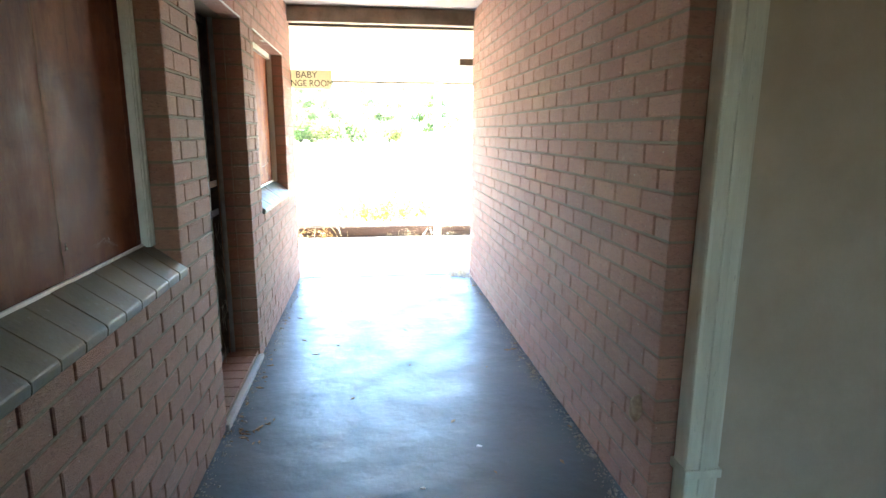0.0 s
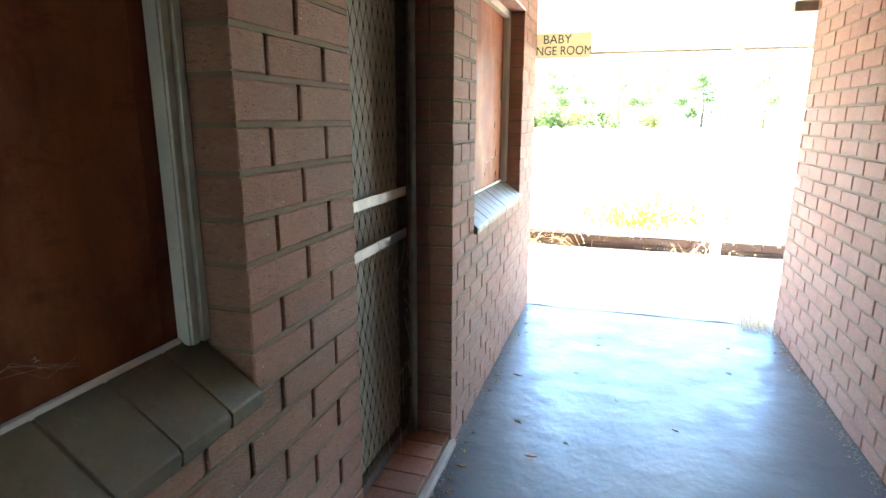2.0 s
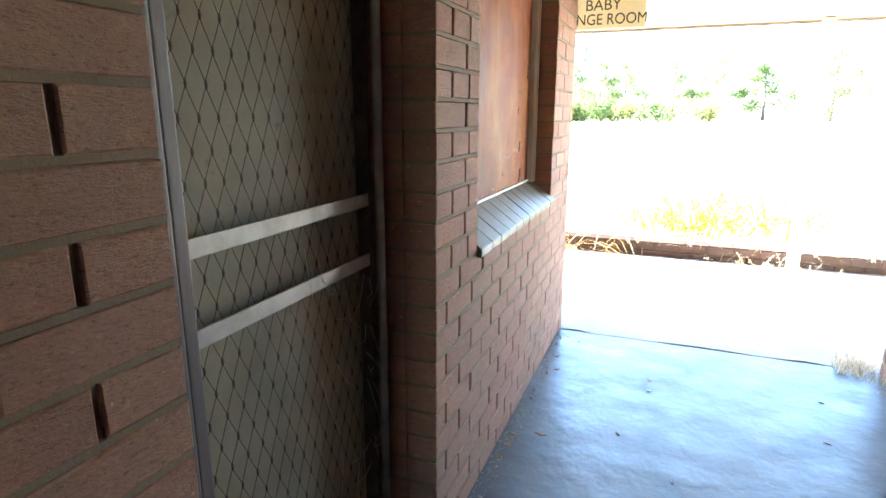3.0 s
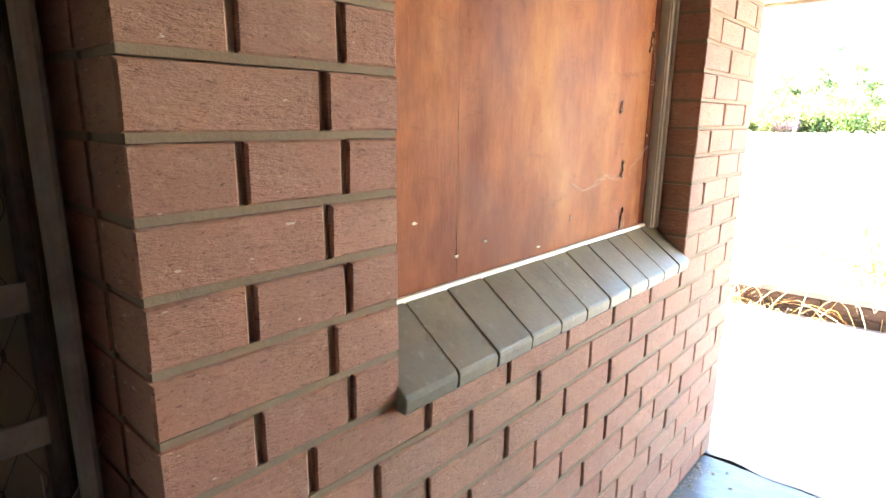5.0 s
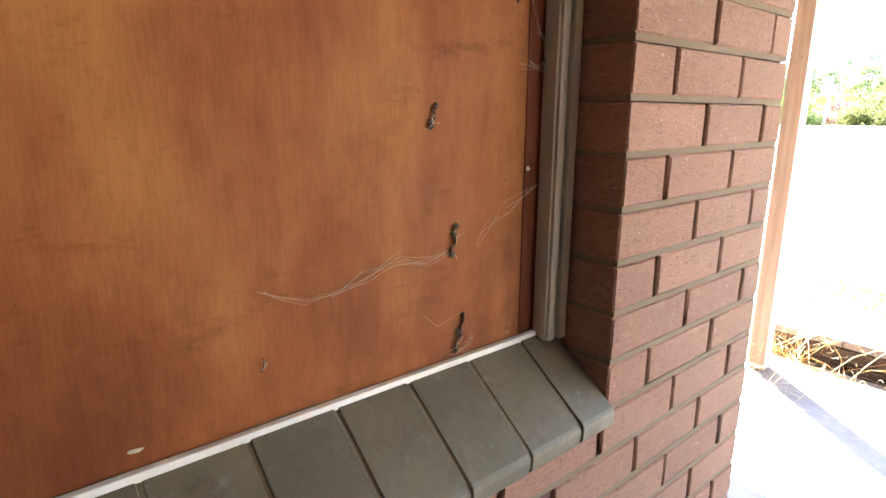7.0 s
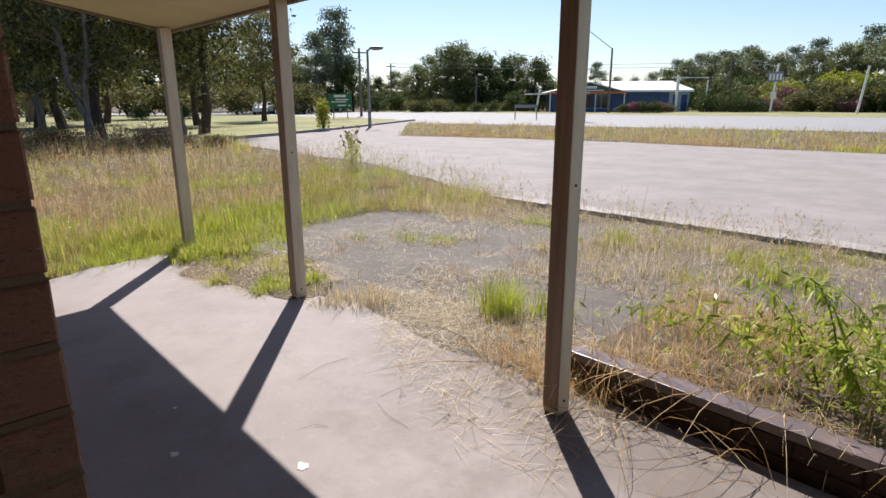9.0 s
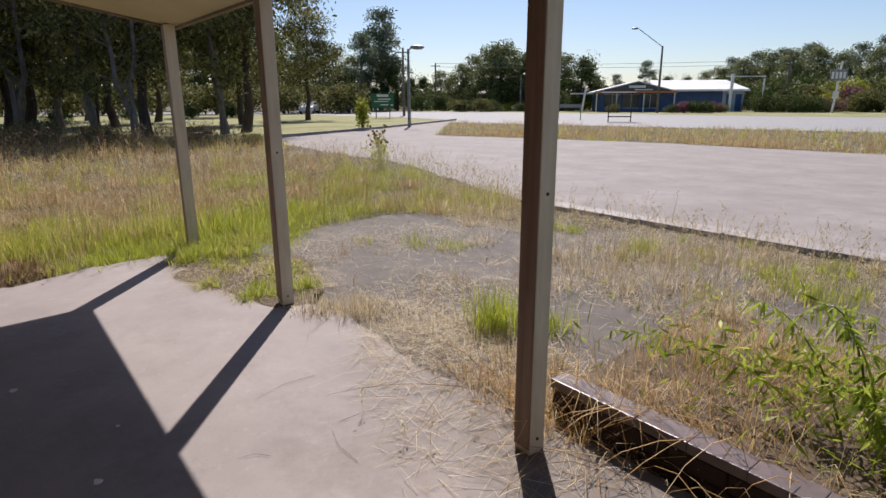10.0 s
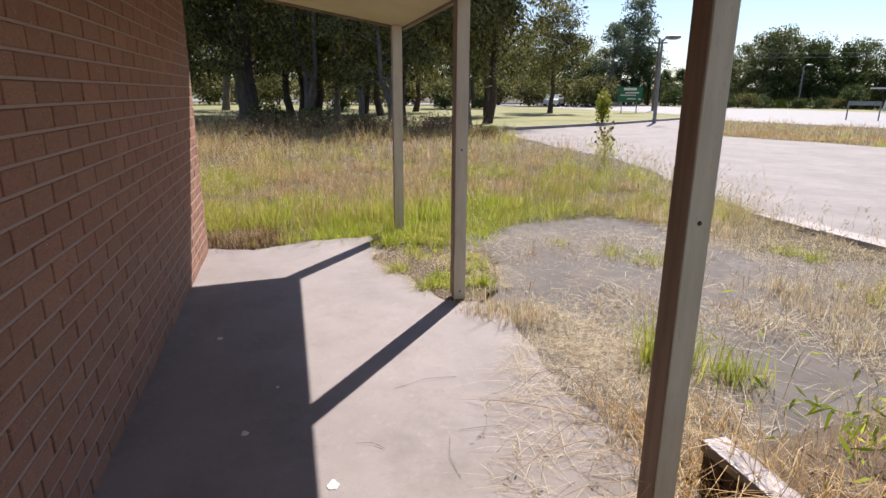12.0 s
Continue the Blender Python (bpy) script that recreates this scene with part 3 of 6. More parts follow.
solid("wall_west", [((-4.9, -4.0, 0), (-4.66, CORNER - 0.241, 2.74))], RENDER, "plain side wall closing the building", "wall")
# Added out of view: gap placed to send fill light onto the beige wall.
solid("wall_back", [((-4.9, -4.24, 0), (0.2, -4.0, 2.74)), ((1.05, -4.24, 0), (5.0, -4.0, 2.74)), ((0.2, -4.24, 2.1), (1.05, -4.0, 2.74))], RENDER, "unseen wall behind the passage, its gap admitting fill light", "wall")
# Box at x 5.0: unseen wall added to close the rear space.
solid("wall_core_right", [((RIGHT + 0.102, START + 0.1, 0), (2.06, END - 0.101, 2.74)), ((RIGHT + 0.102, END - 0.1, 0), (6.0, END, 2.74)), ((5.0, -4.0, 0), (5.24, 2.0, 2.74))], RENDER, "rendered inner leaf of the passage wall", "wall")
solid("wall_beige", [((RIGHT + 0.11, START, 0), (5.0, START + 0.099, 2.74))], RENDER, "smooth dull beige rendered return wall", "wall")
solid("ceiling", [((-0.1, -4.0, 2.661), (5.0, 6.06, 2.70))], CEILING, "sheet ceiling over the passage, darkened to cut bounced light", "ceiling")
solid("roof", [((-5.0, -4.3, 2.802), (6.1, 6.2, 2.9))], ROOF_TIN, "flat grey tin roof over the building", "roof")
solid("beam", [((-0.08, 5.945, 2.515), (1.89, 6.04, 2.66))], FASCIA, "weathered brown timber beam across the passage mouth", "beam", 0.006)
solid("lintel_angle", [((-0.1, W1[0], 2.151), (0.004, W1[1], 2.159)), ((-0.1, DOOR[0], 2.151), (0.004, DOOR[1], 2.159)), ((-0.1, W2[0], 2.151), (0.004, W2[1], 2.159))], STRAP,
      "pale painted steel lintel angles over the openings", "lintel")


# ---- sills, boarded windows ----
def sloped_tile(width):
    """One sill tile, its nose rounded; y along the sill."""
    prof = [(-0.128, 1.064), (0.0165, 0.959), (0.0205, 0.954), (0.0212, 0.947), (0.0195, 0.929), (0.016, 0.924), (0.002, 0.925), (-0.128, 0.99)]
    v = [(x, y, z) for y in (0.0, width) for x, z in prof]
    k = len(prof)
    f = [tuple(range(k)), tuple(reversed(range(k, 2 * k)))] + [(i, i + k, (i + 1) % k + k, (i + 1) % k) for i in range(k)]
    bm = bmesh.new()
    vs = [bm.verts.new(c) for c in v]
    for q in f:
        bm.faces.new([vs[i] for i in q])
    bmesh.ops.recalc_face_normals(bm, faces=bm.faces[:])
    es = [e for e in bm.edges if abs(e.verts[0].co.y - e.verts[1].co.y) < 1e-6 and e.verts[0].co.x + e.verts[1].co.x > -0.2]
    bmesh.ops.bevel(bm, geom=es, offset=0.0018, segments=1, affect="EDGES")
    me = bpy.data.meshes.new("sill_tile")
    bm.to_mesh(me)
    bm.free()
    return me


def window_sill(name, y0, y1, joint, label, pitch=0.118):
    """Tiles of one width, cut at the ends; joint is the place of any one joint."""
    rng = random.Random(name)
    sill = tagged(base(name, 0, y0, 0), label, "window sill")
    cuts = [0.0]
    c = (joint - y0) % pitch
    while c < y1 - y0 - 0.03:
        if c > 0.03:
            cuts.append(c)
        c += pitch
    cuts.append(y1 - y0)
    shapes = {}
    for a, b2 in zip(cuts, cuts[1:]):
        w = round(b2 - a, 4)
        if w not in shapes:
            shapes[w] = sloped_tile(w - 0.0048)
            shapes[w].materials.append(SILL)
        ob = part("sill_tile", shapes[w], SILL, sill)
        ob.matrix_basis = pose(rng.uniform(-0.0012, 0.001), a, rng.uniform(-0.0008, 0.0008))
    v = [(x, y, z) for y in (0.004, y1 - y0 - 0.008) for x, z in ((-0.126, 1.0602), (0.0115, 0.9598), (0.0182, 0.947), (0.0165, 0.931), (-0.126, 0.994))]
    f = [(0, 1, 2, 3, 4), (9, 8, 7, 6, 5)] + [(i, i + 5, (i + 1) % 5 + 5, (i + 1) % 5) for i in range(5)]
    part("grout_bed", (v, f), GROUT, sill, "mossy dark grout between the tiles")
    return sill


def boarded_window(name, span, ply, label, seams, stile=FRAME):
    """A steel frame in the opening with a plywood board behind it and a white bead along its foot."""
    y0, y1 = span
    win = tagged(base(name), label, "boarded window", kind="structure")
    part("board", boxes(((-0.142, y0 + 0.012, 1.055), (-0.128, y1 - 0.012, 2.146)), ch=0.0015), ply, win, "varnished plywood board with grain and stains")
    part("side_bead", boxes(((-0.127, y0 + 0.003, 1.05), (-0.112, y0 + 0.014, 2.148)), ch=0.002), BEAD, win, "thin white glazing bead")
    for a, b2, nm in ((y1 - 0.05, y1 - 0.002, "frame_stile"),):
        m = (a + b2) / 2
        part(nm, boxes(((-0.127, a, 1.05), (-0.1, b2, 2.148)), ((-0.1, a + 0.004, 1.05), (-0.094, m - 0.004, 2.148)), ((-0.1, m + 0.004, 1.05), (-0.09, b2 - 0.002, 2.148)), ch=0.0015), stile, win, "dull grooved metal frame stile")
    # Added strip: edge stain at window_2, shade painted in at window_1.
    part("edge_strip", boxes(((-0.1282, y1 - 0.086, 1.066), (-0.1262, y1 - 0.051, 2.104)), ch=0.0006), PLY_EDGE, win, "dark red strip for edge stain and shade")
    part("frame_head", boxes(((-0.127, y0 + 0.015, 2.105), (-0.095, y1 - 0.051, 2.148)), ch=0.002), FRAME, win)
    part("bead", boxes(((-0.127, y0 + 0.015, 1.052), (-0.116, y1 - 0.052, 1.064)), ch=0.002), BEAD, win, "thin white glazing bead")
    for i, y in enumerate(seams):
        v, f = tube([(-0.1275, y + 0.0012 * math.sin(j * 1.7 + i), 1.075 + j * 0.03) for j in range(33)], [0.0002 + 0.0006 * max(0.0, math.sin(j * 0.8 + i)) * (1 - j / 40) for j in range(33)], 5)
        part("grain_crack", (v, f), LITTER, win, "dark crack in the plywood face")
    return win


# Paler STRAP stile: the light on this frame is put into its colour.
boarded_window("window_1", W1, PLY_RED_SHADED, "window boarded with red-brown plywood, darkened for weaker light", (1.85,), STRAP)
boarded_window("window_2", W2, PLY_WARM, "window boarded with orange-brown varnished plywood", (4.505,))
window_sill("window_sill_1", 0.64, 2.459, 2.117, "sloping grey-brown glazed tile sill under boarded window", 0.123)
window_sill("window_sill_2", 4.212, 5.4965, 4.345, "sloping grey-brown tile sill with mossy joints")


def mud_nest(y, z, size, seed):
    rng = random.Random(seed)
    ob = tagged(base("insect_nest", -0.126, y, z), "dark crumbling insect nest stuck on plywood board", "insect nest", "nests on the boards")
    bm = bmesh.new()
    for i in range(6):
        t = i / 5 - 0.5
        m = pose(0.001, (0.5 * t + rng.uniform(-0.16, 0.16)) * size, t * size * 2.4) @ Matrix.Diagonal((size * 0.12, size * rng.uniform(0.1, 0.3), size * rng.uniform(0.22, 0.42), 1))
        bmesh.ops.create_icosphere(bm, subdivisions=2, radius=1, matrix=m)
    for v in bm.verts:
        v.co += Vector((0.2 * noise.noise(v.co * 120), noise.noise(v.co * 120 + Vector((9, 0, 0))), noise.noise(v.co * 120 + Vector((0, 9, 0))))) * size * 0.4
    part("mud_lump", bm, NEST, ob)
    vs, fs = [], []
    for i in range(5):
        a = Vector((0.002, rng.uniform(-0.3, 0.3) * size, rng.uniform(-1.2, 1.2) * size))
        e = a + Vector((0.002, rng.uniform(-1.6, 0.8) * size, rng.uniform(-1.0, 0.4) * size))
        tube([a, (a + e) / 2 + Vector((0.003, 0, -0.15 * size)), e], [0.0004, 0.0004, 0.0002], 4, vs, fs)
    tagged(part("web_strand", (vs, fs), WEB, ob, "dusty pale web strands"), kind="stuff")


for i, (y, z, s) in enumerate(((5.262, 1.25, 0.017), (5.275, 1.1, 0.02), (5.223, 1.43, 0.012), (4.962, 1.141, 0.006), (5.39, 1.62, 0.02), (5.452, 1.53, 0.012), (5.379, 1.081, 0.004), (1.87, 1.16, 0.008), (2.14, 1.13, 0.007))):
    mud_nest(y, z, s, i)


def board_web(line, strands, seed):
    """A dusty web that wanders over the board along a line of (y, z)."""
    rng = random.Random(seed)
    vs, fs = [], []
    for i in range(strands):
        pts = [(-0.1255 + rng.uniform(0, 0.003), y + rng.gauss(0, 0.006), z + rng.gauss(0, 0.006)) for y, z in line]
        a = rng.randrange(0, max(1, len(pts) - 2))
        tube(pts[a:a + 5], [0.00016] * len(pts[a:a + 5]), 4, vs, fs)
    tagged(part("spider_web", (vs, fs), WEB), "pale dusty spider web across plywood board", "cobweb", "webs on the boards", "stuff")


board_web([(4.965, 1.232), (4.985, 1.222), (5.021, 1.211), (5.06, 1.214), (5.103, 1.224), (5.163, 1.237), (5.2, 1.23), (5.25, 1.235)], 9, 1)
board_web([(5.20, 1.135), (5.23, 1.125), (5.275, 1.128), (5.3, 1.09), (5.285, 1.07), (5.29, 1.06)], 7, 2)
board_web([(5.39, 1.68), (5.41, 1.62), (5.43, 1.56), (5.455, 1.53), (5.44, 1.5), (5.40, 1.515)], 8, 3)
board_web([(5.30, 1.245), (5.33, 1.262), (5.37, 1.29), (5.42, 1.31), (5.45, 1.318)], 4, 4)
board_web([(1.96, 1.1), (2.0, 1.13), (2.05, 1.12), (2.1, 1.14), (2.16, 1.11), (2.2, 1.1)], 5, 5)
# pale peeled chips on the warm board
for i, (y, z) in enumerate(((4.817, 1.085), (5.419, 1.347), (4.504, 1.115), (4.6, 1.133), (4.38, 1.2))):
    rng = random.Random(70 + i)
    v = [(0.0006, 0.008 * math.cos(a) * rng.uniform(0.4, 1.2), 0.0035 * math.sin(a) * rng.uniform(0.5, 1.2)) for a in [j * math.pi / 4 for j in range(8)]]
    ob = part("peeling_chip", (v + [(-0.0012, p[1], p[2]) for p in v], [tuple(range(8))] + [(j, (j + 1) % 8, (j + 1) % 8 + 8, j + 8) for j in range(8)]), WEB)
    ob.matrix_basis = pose(-0.1265, y, z, 0, 0, 0)
    tagged(ob, "small pale peeled chip on plywood board", "paint chip", "chips on the board")

# ---- the mesh door ----
door = tagged(base("door_1"), "closed door of rusty woven wire before an olive sheet", "security door", kind="structure")
part("door_sheet", boxes(((-0.238, DOOR[0] + 0.005, 0.07), (-0.225, DOOR[1] - 0.005, 2.145)), ch=0.001), SHEET, door, "faded olive-grey sheet behind the wire")
for a, b2 in ((DOOR[0] + 0.004, DOOR[0] + 0.06), (DOOR[1] - 0.06, DOOR[1] - 0.045)):
    part("door_stile", boxes(((-0.224, a, 0.075), (-0.18, b2, 2.14)), ch=0.004), WIRE, door, "dark steel door stile")
part("door_rail", boxes(((-0.222, DOOR[0] + 0.061, 2.09), (-0.185, DOOR[1] - 0.061, 2.138)), ch=0.004), WIRE, door, "dark steel door rail")
part("door_rail", boxes(((-0.222, DOOR[0] + 0.061, 0.078), (-0.185, DOOR[1] - 0.061, 0.12)), ch=0.004), WIRE, door)
v, f = tube([(-0.165, DOOR[1] - 0.028, 0.072 + 0.2072 * j) for j in range(11)], [0.0135] * 11, 12)
part("jamb_pipe", (v, f), STEEL, door, "pale round steel pipe up the jamb")
part("jamb_angle", boxes(((-0.178, DOOR[0] + 0.003, 0.072), (-0.13, DOOR[0] + 0.012, 2.145)), ((-0.14, DOOR[0] + 0.012, 0.072), (-0.132, DOOR[0] + 0.05, 2.145)), ch=0.001), STEEL, door, "grey steel angle up the jamb")
part("jamb_frame", boxes(((-0.085, DOOR[0] + 0.003, 0.072), (-0.05, DOOR[0] + 0.05, 2.145)), ((-0.07, DOOR[0] + 0.05, 0.072), (-0.05, DOOR[0] + 0.076, 2.145)), ch=0.003), JAMB, door, "dull purple-grey steel door frame")
for z in (1.06, 1.0, 0.965):
    bm = bmesh.new()
    bmesh.ops.create_cone(bm, cap_ends=True, segments=8, radius1=0.009, radius2=0.008, depth=0.012, matrix=pose(-0.128, DOOR[0] + 0.03, z, 0, 90, 0))
    part("bolt", bm, WIRE, door)
for z0, z1 in ((1.18, 1.18), (1.005, 1.005)):
    bm = boxes(((-0.19, DOOR[0] + 0.02, z0 - 0.019), (-0.184, DOOR[1] - 0.05, z0 + 0.019)), ch=0.0015)
    part("strap", bm, STEEL, door, "pale flat steel strap across the wire")
part("closing_block", boxes(((-0.2, DOOR[1] - 0.06, 0.3), (-0.17, DOOR[1] - 0.048, 0.36)), ch=0.003), WIRE, door)
jamb = tagged(base("door_jamb"), "brick reveal beside the mesh door", "door jamb", kind="structure")
for k in range(25):
    part("jamb_brick", boxes(((-0.222, DOOR[1] - 0.004, k * 0.086 + 0.001), (-0.1015, DOOR[1] - 0.0006, k * 0.086 + 0.076)), ch=0.0015), BRICK, jamb)
# woven wire: zigzag strands twisted together at every other knot
vs, fs = [], []
PITCH, RISE = 0.0245, 0.06
cols = int((DOOR[1] - DOOR[0] - 0.122) / PITCH)
rows = int(2.03 / RISE)
for cidx in range(cols + 1):
    y = DOOR[0] + 0.06 + cidx * PITCH
    pts = []
    for r in range(rows + 1):
        z = 0.0918 + r * RISE
        s = -1 if (r + cidx) % 2 else 1
        pts += [(-0.197, y + s * PITCH * 0.47, z - 0.006), (-0.197, y + s * PITCH * 0.47, z + 0.006)]
    tube(pts, [0.0008] * len(pts), 4, vs, fs)
tagged(part("wire_mesh", (vs, fs), WIRE, door, "rusty woven wire mesh in diamonds"), kind="stuff")
vs, fs = [], []
for cidx in range(cols):
    for r in range(rows + 1):
        if (r + cidx) % 2 == 0:
            y, z = DOOR[0] + 0.06 + (cidx + 0.5) * PITCH, 0.0918 + r * RISE
            tube([(-0.196, y, z - 0.0085), (-0.196, y, z), (-0.196, y, z + 0.0085)], [0.0018, 0.0034, 0.0018], 5, vs, fs)
tagged(part("wire_twists", (vs, fs), WIRE, door), kind="stuff")
rng = random.Random(5)
vs, fs = [], []
for i in range(34):
    a = Vector((-0.178, DOOR[1] - 0.07 - rng.random() ** 2 * 0.3, rng.uniform(0.15, 1.1)))
    e = a + Vector((0.012, rng.uniform(-0.1, 0.1), rng.uniform(-0.22, 0.15)))
    tube([a, (a + e) / 2 + Vector((0, rng.uniform(-0.02, 0.02), -0.02)), e], [0.0007, 0.0009, 0.0005], 4, vs, fs)
tagged(part("cobweb", (vs, fs), WEB), "dusty cobwebs hanging in the door corner", "cobweb", kind="stuff")
step = tagged(base("door_step"), "low brick threshold step with mortared edge", "door step", kind="structure")
part("step_bed", boxes(((-0.24, DOOR[0] + 0.004, 0.0), (-0.008, DOOR[1] - 0.004, 0.045))), MORTAR, step)
for i in range(8):
    y = DOOR[0] + 0.004 + i * 0.1181
    part("threshold_brick", boxes(((-0.225, y + 0.004, 0.046), (-0.012, y + 0.114, 0.062)), ch=0.003), BRICK, step)
part("mortar_lip", boxes(((-0.011, DOOR[0] - 0.03, 0.0), (0.022, DOOR[1] + 0.02, 0.035)), ch=0.008), PAVING, step, "pale mortar lip")

# ---- verandah ----
SLOPE = 0.165


def soffit_z(y):
    return 2.16 + (8.1 - y) * SLOPE


def sloped_slab(x0, x1, y0, y1, lo, hi):
    v = [(x, y, soffit_z(y) + d) for x in (x0, x1) for y in (y0, y1) for d in (lo, hi)]
    return (v, [(0, 1, 3, 2), (4, 6, 7, 5), (0, 4, 5, 1), (2, 3, 7, 6), (0, 2, 6, 4), (1, 5, 7, 3)])


canopy = tagged(base("canopy"), "sloping verandah roof with cream sheet soffit", "verandah roof", kind="structure")
for i in range(10):
    x0 = -5.36 + i * 1.14
    part("soffit_sheet", sloped_slab(x0, x0 + 1.137, 6.08, 8.1, 0.0, 0.008), SOFFIT, canopy)
part("roof_sheet", sloped_slab(-5.42, 6.1, 6.06, 8.2, 0.12, 0.125), ROOF_TIN, canopy, "grey tin sheeting")
part("fascia", sloped_slab(-5.4, 6.04, 8.101, 8.13, -0.022, 0.119), FASCIA, canopy, "weathered brown timber fascia")
part("fascia", sloped_slab(-5.392, -5.362, 6.08, 8.1, -0.022, 0.119), FASCIA, canopy)
part("rafter_pack", sloped_slab(-5.35, 6.04, 6.08, 8.09, 0.009, 0.118), FASCIA, canopy)


def verandah_post(x, y, label, pipe=False, brown_side=True):
    p = tagged(base("verandah_post", x, y), label, "post", "verandah posts")
    h = soffit_z(y) - 0.006
    part("shaft", boxes(((-0.043, -0.043, 0.002), (0.045, 0.045, h)), ch=0.004), CREAM, p, "weathered cream paint")
    if brown_side:
        # Brown on this one side of three posts, cream on the rest.
        part("face_board", boxes(((-0.044, -0.048, 0.03), (0.043, -0.0435, h)), ch=0.0015), BROWN, p, "brown face towards the building")
    for z in (0.07, 1.12):
        bm = bmesh.new()
        bmesh.ops.create_cone(bm, cap_ends=True, segments=8, radius1=0.008, radius2=0.006, depth=0.006, matrix=pose(0.047, 0.0, z, 0, 90, 0))
        part("bolt_head", bm, WIRE, p)
    if pipe:
        part("cover_board", boxes(((0.05, -0.05, 0.004), (0.078, 0.045, h)), ch=0.004), CREAM, p, "cream painted board nailed to the post")
    return p


verandah_post(-5.31, 8.03, "cream painted timber post at the slab corner", True)
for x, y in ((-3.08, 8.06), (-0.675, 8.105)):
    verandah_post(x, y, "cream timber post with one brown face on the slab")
for x, y in ((1.68, 8.05), (4.0, 8.06)):
    verandah_post(x, y, "cream painted timber post on the slab", False, False)

# sign at the corner
sign = tagged(base("hanging_sign", 0.115, 6.11, 2.0), "cream board lettered BABY CHANGE ROOM at the corner", "sign")
part("board", boxes(((-0.27, -0.008, -0.09), (0.275, 0.008, 0.09)), ch=0.002), SIGN, sign)
part("bracket", boxes(((-0.262, 0.009, -0.05), (-0.222, 0.03, 0.05)), ((-0.262, -0.03, -0.02), (-0.242, -0.009, 0.02)), ch=0.002), STEEL, sign)


def lettering(text, size, parent, at, material, align="CENTER", depth=0.0008):
    cu = bpy.data.curves.new("lettering", "FONT")
    cu.body, cu.size, cu.align_x, cu.extrude = text, size, align, depth
    tmp = bpy.data.objects.new("tmp", cu)
    scene.collection.objects.link(tmp)
    me = bpy.data.meshes.new_from_object(tmp.evaluated_get(bpy.context.evaluated_depsgraph_get()))
    bpy.data.objects.remove(tmp)
    me.materials.clear()
    me.materials.append(material)
    ob = part("lettering", me, material, parent, "dark capital letters")
    ob.matrix_basis = at
    return ob


lettering("BABY", 0.088, sign, pose(0.03, -0.0095, 0.016, 90, 0, 0), INK)
lettering("CHANGE ROOM", 0.088, sign, pose(0.0, -0.0095, -0.065, 90, 0, 0) @ Matrix.Diagonal((0.88, 1, 1, 1)), INK)
tagged(part("timber_bracket", boxes(((1.66, 5.995, 2.15), (1.88, 6.09, 2.215)), ch=0.005), FASCIA), "short weathered timber stub on the wall end", "bracket")

# downpipe and lump at the passage wall
pipe = tagged(base("downpipe", 1.94, START - 0.055), "old cream painted downpipe against the wall end", "downpipe")
bm = boxes(((-0.066, -0.045, 0.0), (0.066, 0.045, 2.655)), ch=0.014)
part("pipe_body", bm, CREAM, pipe)
part("pipe_rib", boxes(((-0.015, -0.052, 0.0), (0.015, -0.044, 2.655)), ch=0.003), CREAM, pipe)
for z in (0.25, 2.2):
    part("pipe_clip", boxes(((-0.072, -0.054, z), (0.072, 0.053, z + 0.035)), ch=0.004), CREAM, pipe)
bm = bmesh.new()
bmesh.ops.create_icosphere(bm, subdivisions=3, radius=1, matrix=pose(0, 0, 0, 0, 12, 0) @ Matrix.Diagonal((0.022, 0.035, 0.055, 1)))
for v in bm.verts:
    v.co *= 1 + 0.25 * noise.noise(v.co * 30)
ob = part("mud_nest", bm, LITTER)
ob.matrix_basis = pose(RIGHT - 0.012, 2.1, 0.43)
tagged(ob, "brown mud nest lump stuck to the brick wall", "mud nest")

# ---- brick planter ----
planter = tagged(base("planter", 0, 0, 0), "low brick garden planter with purple-brown capping", "planter")
# Darkened copy of the wall brick: the planter front's shade is in its colour.
PLANTER_BRICK_SHADED = brick_material("shaded_planter_brick", (0.036, 0.017, 0.012), (0.05, 0.025, 0.018), (0.07, 0.036, 0.027))
CAP = plain("purple_brown_capping", (0.11, 0.082, 0.08), (0.18, 0.137, 0.134), 0.3, 8, 0, 0.002, (1, 1, 1), (0.2, 0.155, 0.13))
part("inner_wall", boxes(((-0.79, 8.505, -0.02), (4.6, 8.525, 0.14))), MORTAR, planter)
part("mortar", boxes(((-0.788, 8.412, -0.02), (4.6, 8.504, 0.14)),), PLANTER_BRICK_SHADED, planter)
rng = random.Random(4)
for k in range(2):
    z = -0.028 + k * 0.086
    for p, q in course_joints(-0.8, 4.6, -0.8, k):
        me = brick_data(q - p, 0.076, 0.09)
        me.materials[0] = PLANTER_BRICK_SHADED
        ob = part("brick", me, PLANTER_BRICK_SHADED, planter)
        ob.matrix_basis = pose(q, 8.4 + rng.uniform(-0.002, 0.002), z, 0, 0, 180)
for i in range(24):
    x = -0.81 + i * 0.2275
    ob = part("capping_brick", boxes(((0, -0.008, 0), (0.226, 0.108, 0.045)), ch=0.005) if i == 0 else CAPMESH, CAP, planter)
    CAPMESH = ob.data
    ob.matrix_basis = pose(x, 8.4 + rng.uniform(-0.004, 0.004), 0.142 + rng.uniform(-0.003, 0.003), rng.uniform(-1, 1), 0, rng.uniform(-0.6, 0.6))
